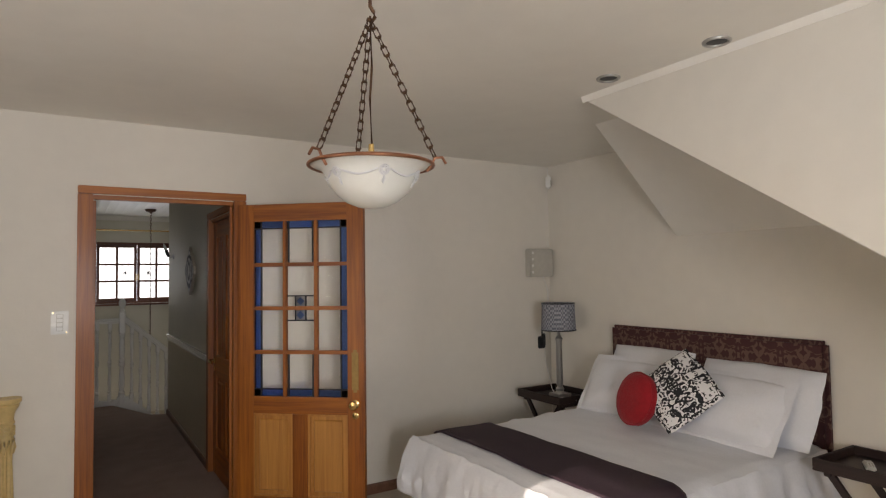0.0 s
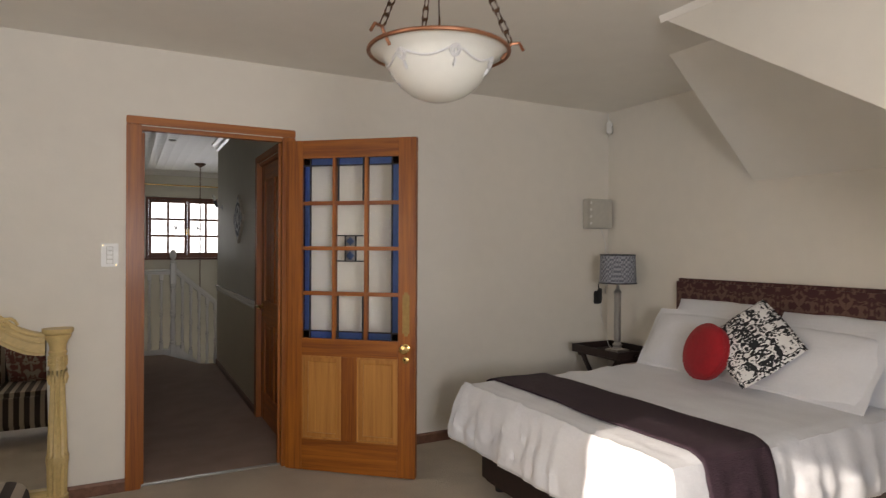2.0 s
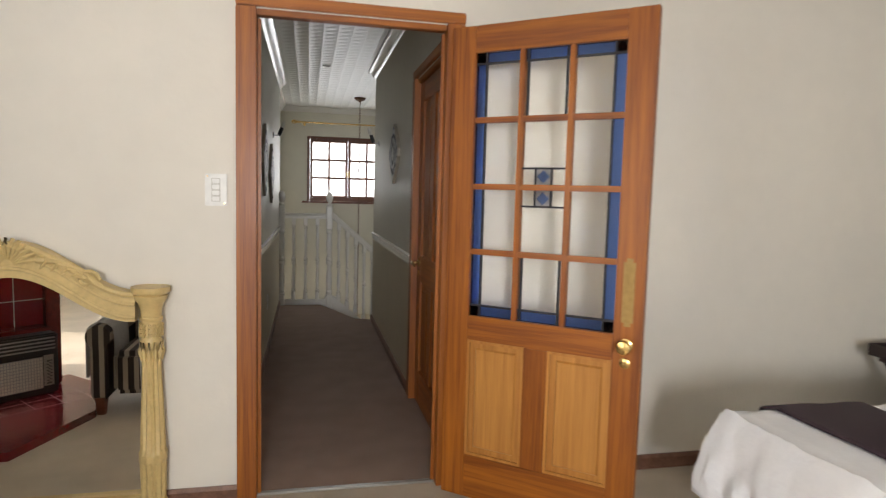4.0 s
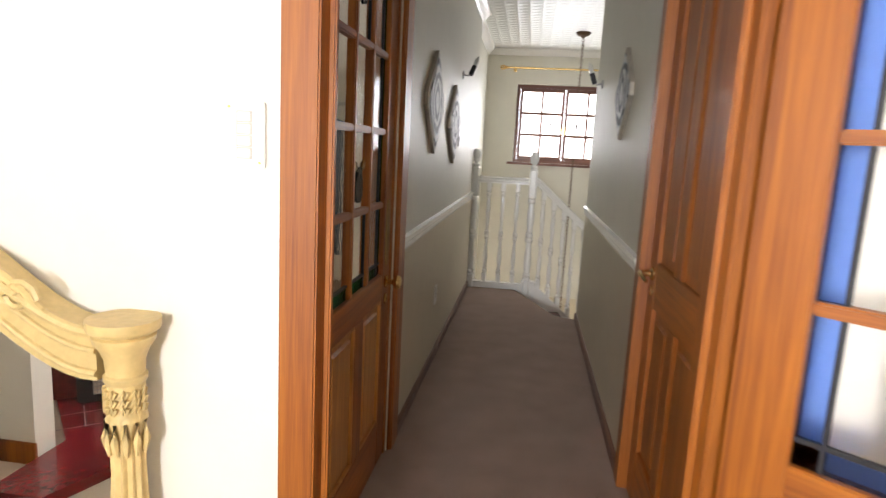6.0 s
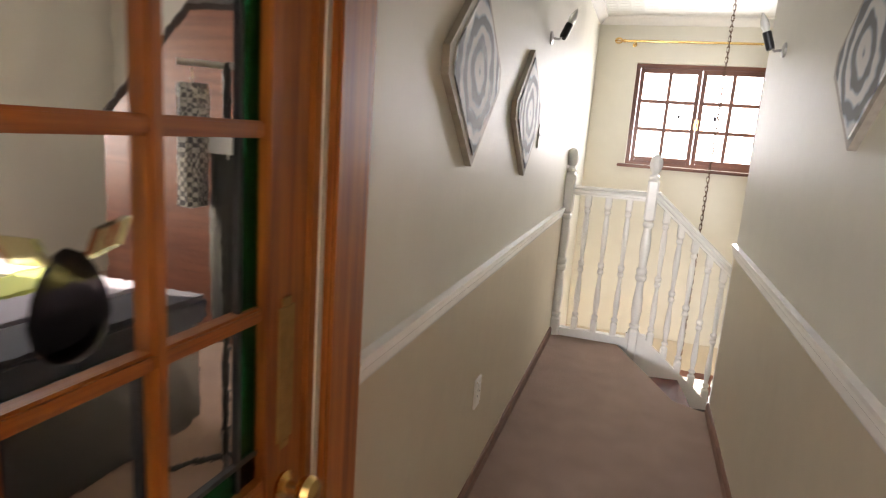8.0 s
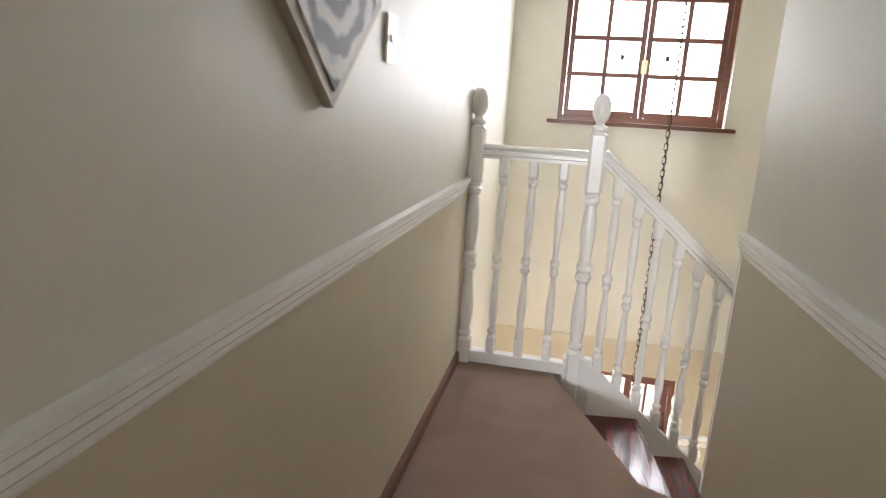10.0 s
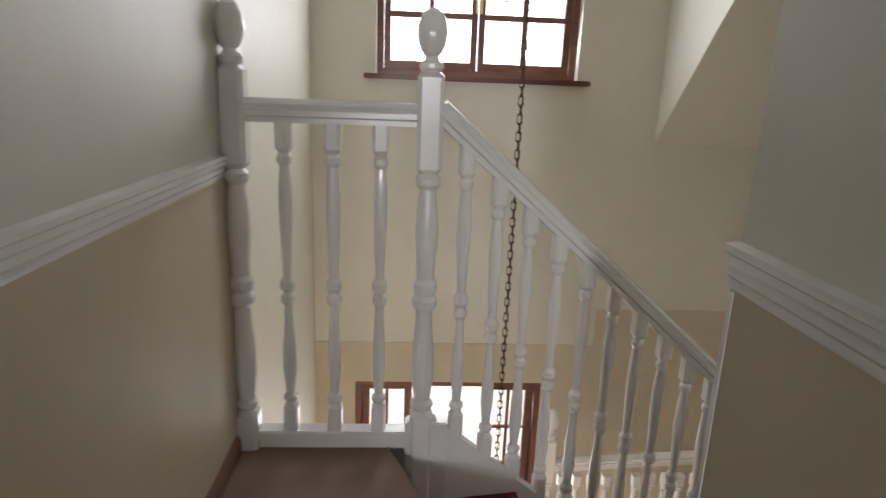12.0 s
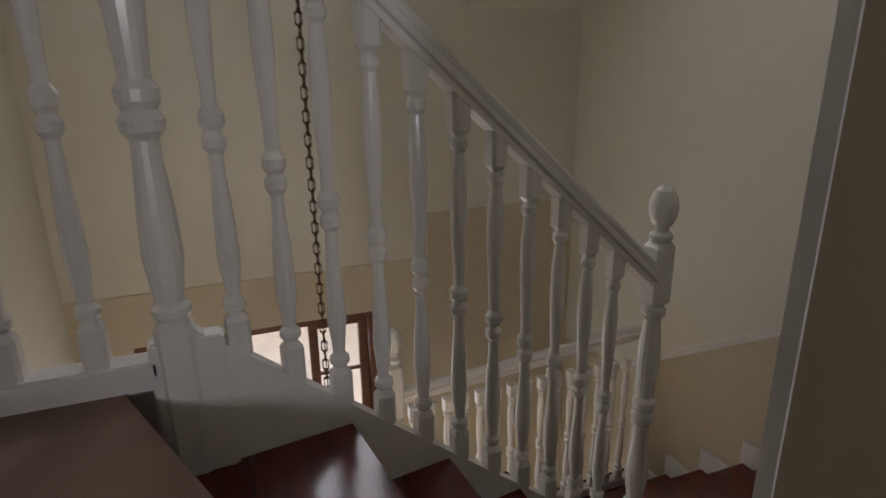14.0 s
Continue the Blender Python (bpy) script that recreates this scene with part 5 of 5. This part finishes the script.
for x in (MX0 + 0.065, MX1 - 0.065):
    col = bmesh.new()
    seg, rows = 72, [(0.0, 0.052), (0.06, 0.052), (0.065, 0.046), (0.22, 0.05), (0.235, 0.053), (0.265, 0.053), (0.28, 0.048), (0.45, 0.042), (0.60, 0.035), (0.70, 0.036), (0.72, 0.042), (0.735, 0.037), (0.80, 0.038)]
    rings = []
    for z, r in rows:
        ring = []
        for k in range(seg):
            flute = 1 - 0.20 * (0.5 + 0.5 * math.cos(12 * 2 * math.pi * k / seg)) if 0.062 < z < 0.71 and z not in (0.235, 0.265) else 1
            a = 2 * math.pi * k / seg
            ring.append(col.verts.new((x + r * flute * math.cos(a), MY - 0.03 + r * flute * math.sin(a), z)))
        rings.append(ring)
    for lo_r, hi_r in zip(rings, rings[1:]):
        for k in range(seg):
            col.faces.new((lo_r[k], lo_r[(k + 1) % seg], hi_r[(k + 1) % seg], hi_r[k]))
    part("fluted_column", col, GOLD, mir)
    part("capital", lathe(bmesh.new(), [(0.038, 0.80), (0.043, 0.806), (0.043, 0.816), (0.038, 0.82), (0.040, 0.85), (0.048, 0.872), (0.060, 0.89), (0.062, 0.902), (0.056, 0.906), (0.070, 0.915), (0.072, 0.92), (0.072, 0.937)], (x, MY - 0.03, 0), 32), GOLD, mir)
    lv = bmesh.new()
    for k in range(7):
        a = math.pi + math.pi * k / 6
        c, s_ = math.cos(a), math.sin(a)
        tube(lv, [(x + 0.038 * c, MY - 0.03 + 0.038 * s_, 0.645), (x + 0.043 * c, MY - 0.03 + 0.043 * s_, 0.68), (x + 0.041 * c, MY - 0.03 + 0.041 * s_, 0.72)], [0.004, 0.009, 0.004], 6)
        for q in range(3):
            tube(lv, [(x + 0.041 * math.cos(a - 0.15 + 0.1 * n), MY - 0.03 + 0.041 * math.sin(a - 0.15 + 0.1 * n), 0.742 + 0.018 * q + 0.012 * (n % 2)) for n in range(4)], 0.005, 5)
    part("leaf_carving", lv, GOLD, mir, "carved leaves round the column")
part("bottom_rail", boxes(((MX0 + 0.1, MY - 0.04, 0.0), (MX1 - 0.1, MY + 0.02, 0.09)), bevel=0.01), GOLD, mir)
gl = [(MX0 + 0.10, 0.085)] + [(MX1 - 0.10, 0.085)] + [(x, crest(x, 0.812)) for x in reversed(xs)]
part("mirror_glass", prism(bmesh.new(), gl, "y", MY - 0.008, MY), SILVER_GLASS, mir, "bevelled mirror glass", False)

# ---- what the mirror shows: corner fireplace and armchair ----
fp = thing("corner_fireplace", "dark red tiled corner fireplace with black gas heater", "fireplace", (-1.446, 2.463, 0), -40)
part("chimney_breast", boxes(((-0.40, -0.40, 0), (0.27, -0.12, 1.45))), RED_TILE, fp)
part("mantel", boxes(((-0.46, -0.42, 0.92), (0.33, -0.02, 0.97)), bevel=0.01), DARK, fp, "dark wooden mantel")
for x in (-0.36, 0.235):
    part("jamb", boxes(((x - 0.04, -0.119, 0.05), (x + 0.04, -0.05, 0.92)), bevel=0.006), TREAD, fp, "dark red timber jamb")
part("heater_shelf", boxes(((-0.31, -0.119, 0.05), (0.19, 0.03, 0.44)), bevel=0.006), TREAD, fp, "dark red timber surround")
turn_h = math.radians(40)


def hearth_local(x, y):
    """A place of the plan in the fireplace's own axes."""
    dx, dy = x + 1.446, y - 2.463
    return (dx * math.cos(turn_h) - dy * math.sin(turn_h), dx * math.sin(turn_h) + dy * math.cos(turn_h))


slab = [hearth_local(*q) for q in ((-1.33, 3.36), (-1.11, 3.36), (-0.90, 2.80), (-1.02, 2.30), (-1.30, 2.05), (-1.75, 2.55), (-1.33, 2.98))]
part("hearth", prism(bmesh.new(), slab, "z", 0.0, 0.045), RED_TILE, fp, "dark red tiled hearth slab")
jt = []
for k in range(-3, 6):
    jt.append(((-0.02 + 0.15 * k - 0.002, 0.13, 0.0452), (-0.02 + 0.15 * k + 0.002, 0.36, 0.0462)))
for k in range(1, 3):
    jt.append(((-0.30, 0.06 + 0.15 * k - 0.002, 0.0452), (0.42, 0.06 + 0.15 * k + 0.002, 0.0462)))
part("hearth_joint", boxes(*jt), ROOF, fp, "thin joints between hearth tiles", False)
jt = [((-0.30 + 0.17 * k - 0.002, -0.1195, 0.44), (-0.30 + 0.17 * k + 0.002, -0.1185, 0.92)) for k in range(0, 4)] + [((-0.32, -0.1195, 0.44 + 0.16 * k - 0.002), (0.195, -0.1185, 0.44 + 0.16 * k + 0.002)) for k in range(1, 3)]
part("tile_joint", boxes(*jt), GREY_P, fp, "pale joints between tiles", False)
ht = part("gas_heater", boxes(((-0.195, -0.05, 0.05), (0.195, 0.12, 0.42)), bevel=0.010), BLACK, fp, "black gas heater")
part("heater_grille", boxes(*([((-0.13 + 0.0155 * k, 0.124, 0.09), (-0.127 + 0.0155 * k, 0.129, 0.28)) for k in range(16)] + [((-0.13, 0.124, 0.09 + 0.019 * k), (0.106, 0.129, 0.093 + 0.019 * k)) for k in range(11)])), STEEL, ht, "wire heater grille", False)
part("radiant_panel", boxes(((-0.13, 0.1205, 0.09), (0.105, 0.1235, 0.28))), STUCCO, ht, "pale ceramic radiant panel", False)
part("end_reflector", boxes(((0.112, 0.1205, 0.10), (0.165, 0.1235, 0.29))), STEEL, ht, "bright metal reflector", False)
part("coil", tube(bmesh.new(), [(0.125 + 0.028 * (k % 2), 0.127, 0.115 + 0.02 * (k // 2 + k % 2 * 0)) for k in range(16)], 0.004, 6), BLACK, ht, "dark bent element")
part("louvre", boxes(*[((-0.175, 0.1205, 0.325 + 0.022 * k), (0.175, 0.127, 0.332 + 0.022 * k)) for k in range(4)]), STEEL, ht, "", False)

ac = thing("armchair", "dark striped armchair with scrolled arms beside the hearth", "armchair", (-0.63, 2.48, 0), 0)
ac.scale = (0.8, 0.8, 0.8)
part("seat", boxes(((-0.24, -0.30, 0.14), (0.24, 0.36, 0.46)), bevel=0.04), STRIPE, ac)
part("backrest", boxes(((-0.36, -0.44, 0.14), (0.36, -0.28, 0.98)), bevel=0.06), STRIPE, ac)
for x in (-0.32, 0.32):
    bm = boxes(((x - 0.06, -0.30, 0.12), (x + 0.06, 0.38, 0.58)), bevel=0.015)
    tube(bm, [(x, -0.32, 0.58), (x, 0.385, 0.58)], 0.085, 18)
    part("armrest", bm, STRIPE, ac)
    for y in (-0.36, 0.33):
        part("foot", lathe(bmesh.new(), [(0.03, 0), (0.045, 0.13)], (x, y, 0), 10, [0, 1]), WOOD_W, ac)
th = bmesh.new()
vs = []
for i in range(15):
    q = -1.9 + 3.8 * i / 14
    row = []
    for j in range(13):
        y = -0.02 + 0.36 * j / 12
        if abs(q) < 1.2:
            p = (-0.32 + 0.10 * math.sin(q), y, 0.58 + 0.10 * math.cos(q))
        else:
            p = (-0.32 + math.copysign(0.095, q) * (1 + 0.12 * math.sin(j * 2.1)), y, 0.615 - (abs(q) - 1.2) * 0.5 + 0.01 * math.sin(j * 1.7))
        row.append(th.verts.new(p))
    vs.append(row)
for i in range(14):
    for j in range(12):
        th.faces.new((vs[i][j], vs[i + 1][j], vs[i + 1][j + 1], vs[i][j + 1]))
bmesh.ops.solidify(th, geom=th.faces[:], thickness=0.01)
thr = tagged(part("throw", th, THROW), "white fringed wool throw over the armchair's arm", "throw")
thr.matrix_world = pose(-0.63, 2.48, 0, 0, 0, 0) @ Matrix.Diagonal((0.8, 0.8, 0.8, 1))
pillow("scatter_cushion", "floral scatter cushion on the armchair", figured("floral_print", (0.5, 0.42, 0.34), (0.25, 0.1, 0.08), 0.12), 0.34, 0.34, 0.12, (-0.61, 2.36, 0.50), 68, 0, 6, 9, "cushion")

# ---- the room behind the left door ----
setting("floor_side_room", boxes(((-3.8, YD + 0.12, -0.2), (XL - 0.12, 8.4, 0.0))), CARPET, "brown carpet of the side room", "carpet")
setting("wall_side_far", wall_x(-3.92, -3.8, YD + 0.12, 8.5, 0, HC, [(6.0, 6.9, 0.85, 2.0)]), PLASTER, "off-white side room wall")
# Unseen wall piece added to keep a sun streak off the passage door.
setting("wall_side_sunblock", boxes(((-3.92, YD, 0), (-2.7, YD + 0.12, HC))), PLASTER, "off-white side room wall")
setting("wall_side_end", wall_y(8.4, 8.5, -3.8, XL - 0.24, 0, HC), PLASTER, "off-white side room wall")
setting("ceiling_side_room", boxes(((-3.92, YD + 0.12, HC), (-0.24, 8.5, HC + 0.1))), CEIL, "off-white side room ceiling")
sb = thing("single_bed", "low bed with a bright striped cover", "bed", (-2.25, 5.85, 0))
sb.scale = (1, 1, 1.2)
part("base", boxes(((-0.9, -0.62, 0.0), (0.95, 0.62, 0.42)), bevel=0.04), BLACK, sb, "black bed base and valance")
for k, c in enumerate(((0.75, 0.75, 0.72), (0.03, 0.28, 0.33), (0.75, 0.75, 0.72), (0.45, 0.5, 0.12), (0.3, 0.28, 0.33), (0.02, 0.02, 0.03))):
    part("cover_stripe", boxes(((-0.9 + 0.31 * k, -0.64, 0.40), (-0.592 + 0.31 * k, 0.64, 0.50)), bevel=0.02), material("cover_stripe", c, 0.9), sb)
wr = thing("clothes_rack", "dark timber wardrobe bay under the roof slope", "wardrobe", (-2.2, 7.25, 0))
part("side_panel", prism(bmesh.new(), [(-0.56, 0), (-0.56, 1.31), (0.1, 1.95), (0.75, 1.95), (0.75, 0)], "y", 0.07, 0.11), WOOD_W, wr)
part("capping", tube(bmesh.new(), [(-0.60, 0.09, 1.28), (0.1, 0.09, 1.98), (0.78, 0.09, 1.98)], 0.045, 4), DARK, wr, "dark raking capping board")
part("back_panel", boxes(((0.73, 0.11, 0.0), (0.77, 1.10, 1.95)), bevel=0.004), WOOD_W, wr)

PLAID = figured("red_check_cloth", (0.45, 0.25, 0.24), (0.16, 0.03, 0.04), 48, 0.5, 0.9, "checker")
DENIM = material("denim", (0.06, 0.09, 0.14), 0.9, bump=0.4, bump_scale=200)


def garment(x, y, top, length, w, mat, label, seed, turn=0.0):
    g = thing("hanging_garment", label, "garment", (x, y, top), turn)
    bm, rows = bmesh.new(), []
    for i in range(13):
        z = -0.05 - length * i / 12
        ww = w * (0.55 + 0.45 * min(1, i / 3)) * (1 + 0.12 * i / 12)
        rows.append([bm.verts.new((0.05 * math.cos(q) * (1 + 0.5 * noise.noise(Vector((z * 2, q, seed)))), ww / 2 * math.sin(q) + 0.02 * noise.noise(Vector((z * 3, q * 2, seed))), z)) for q in [2 * math.pi * n / 16 for n in range(16)]])
    for a, b in zip(rows, rows[1:]):
        for k in range(16):
            bm.faces.new((a[k], a[(k + 1) % 16], b[(k + 1) % 16], b[k]))
    bm.faces.new(rows[0]), bm.faces.new(rows[-1][::-1])
    part("cloth", bm, mat, g)
    part("hanger", tube(bmesh.new(), [(0, -w / 3, -0.07), (0, 0, -0.02), (0, 0, 0.0), (0.012, 0, 0.014), (0, 0, 0.026)], 0.004, 6), WHITE_P, g)
    return g


CHECK = figured("grey_check_cloth", (0.50, 0.49, 0.46), (0.10, 0.10, 0.11), 60, 0.5, 0.9, "checker")
stand_c = thing("clothes_stand", "black metal clothes stand hung with garments", "clothes stand", (-0.98, 6.20, 0.0), 40)
part("post", tube(bmesh.new(), [(0, 0, 0.03), (0, 0, 1.56)], 0.014, 10), BLACK, stand_c)
part("rail", tube(bmesh.new(), [(-0.16, 0, 1.55), (0.42, 0, 1.55)], 0.012, 10), STEEL, stand_c, "grey metal rail")
for a in (0, 90, 180, 270):
    part("foot", lay(tube(bmesh.new(), [(0, 0, 0.05), (0.12, 0, 0.04), (0.24, 0, 0.012)], [0.014, 0.012, 0.010], 8), pose(0, 0, 0, 0, 0, a)), BLACK, stand_c)
garment(-1.07, 6.13, 1.53, 0.42, 0.20, CHECK, "grey and white checked scarf on the stand", 1, 40)
garment(-0.98, 6.20, 1.30, 0.62, 0.24, BLACK, "black jacket hanging on the stand", 2, 40)
garment(-0.86, 6.29, 1.50, 0.98, 0.26, PLAID, "long red checked garment on a hanger", 3, 20)
garment(-0.70, 6.43, 1.50, 0.80, 0.30, DENIM, "dark blue shirt on a hanger", 4, 30)
cap = tagged(part("sun_cap", lathe(bmesh.new(), [(0.07, 0.0), (0.072, 0.03), (0.06, 0.075), (0.03, 0.10), (0.006, 0.105)], (0, 0, 0), 20), LINEN), "white cap hung over the black jacket", "cap")
cap.matrix_world = pose(-0.98, 6.20, 1.245)

# ---- outside ----
setting("ground", boxes(((-300, -300, DOWN - 0.6), (300, 300, DOWN - 0.21))), PAVING, "pale ground round the house", "ground")
setting("pavement", boxes(((-3, YW + 0.2, DOWN - 0.21), (5, 20, DOWN - 0.02))), PAVING, "light paved forecourt", "paving")
gw = thing("garden_wall", "white garden wall with a pierced balustrade", "garden wall", (0, 0, 0))
part("plinth", boxes(((-4, 15.2, DOWN - 0.02), (7, 15.5, DOWN + 0.45)), bevel=0.01), STUCCO, gw)
part("coping", boxes(((-4, 15.12, DOWN + 1.0), (7, 15.58, DOWN + 1.1)), bevel=0.015), STUCCO, gw)
for k in range(48):
    part("pier", lathe(bmesh.new(), [(0.07, 0), (0.07, 0.06), (0.04, 0.1), (0.075, 0.25), (0.04, 0.42), (0.07, 0.5), (0.07, 0.55)], (-3.9 + 0.225 * k, 15.35, DOWN + 0.45), 8), STUCCO, gw)
for x in (2.6, 3.4):
    c = thing("porch_column", "white fluted porch column", "column", (x, 12.6, DOWN - 0.02), group="porch columns")
    part("shaft", lathe(bmesh.new(), [(0.17, 0), (0.17, 0.08), (0.13, 0.12), (0.12, 1.2), (0.11, 2.3), (0.15, 2.36), (0.16, 2.45)], (0, 0, 0), 20), STUCCO, c)

# Glowing panel added far outside so the stair window and doorway read white.
glow = bpy.data.materials.new("backdrop_glow")
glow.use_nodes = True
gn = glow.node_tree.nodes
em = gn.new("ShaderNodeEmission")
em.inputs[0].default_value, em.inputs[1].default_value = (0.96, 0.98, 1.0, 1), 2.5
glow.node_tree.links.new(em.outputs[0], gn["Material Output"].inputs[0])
setting("backdrop", boxes(((-70, 60, DOWN - 0.2), (70, 60.2, 40))), glow, "glowing white panel standing in for the bright distance", "backdrop")
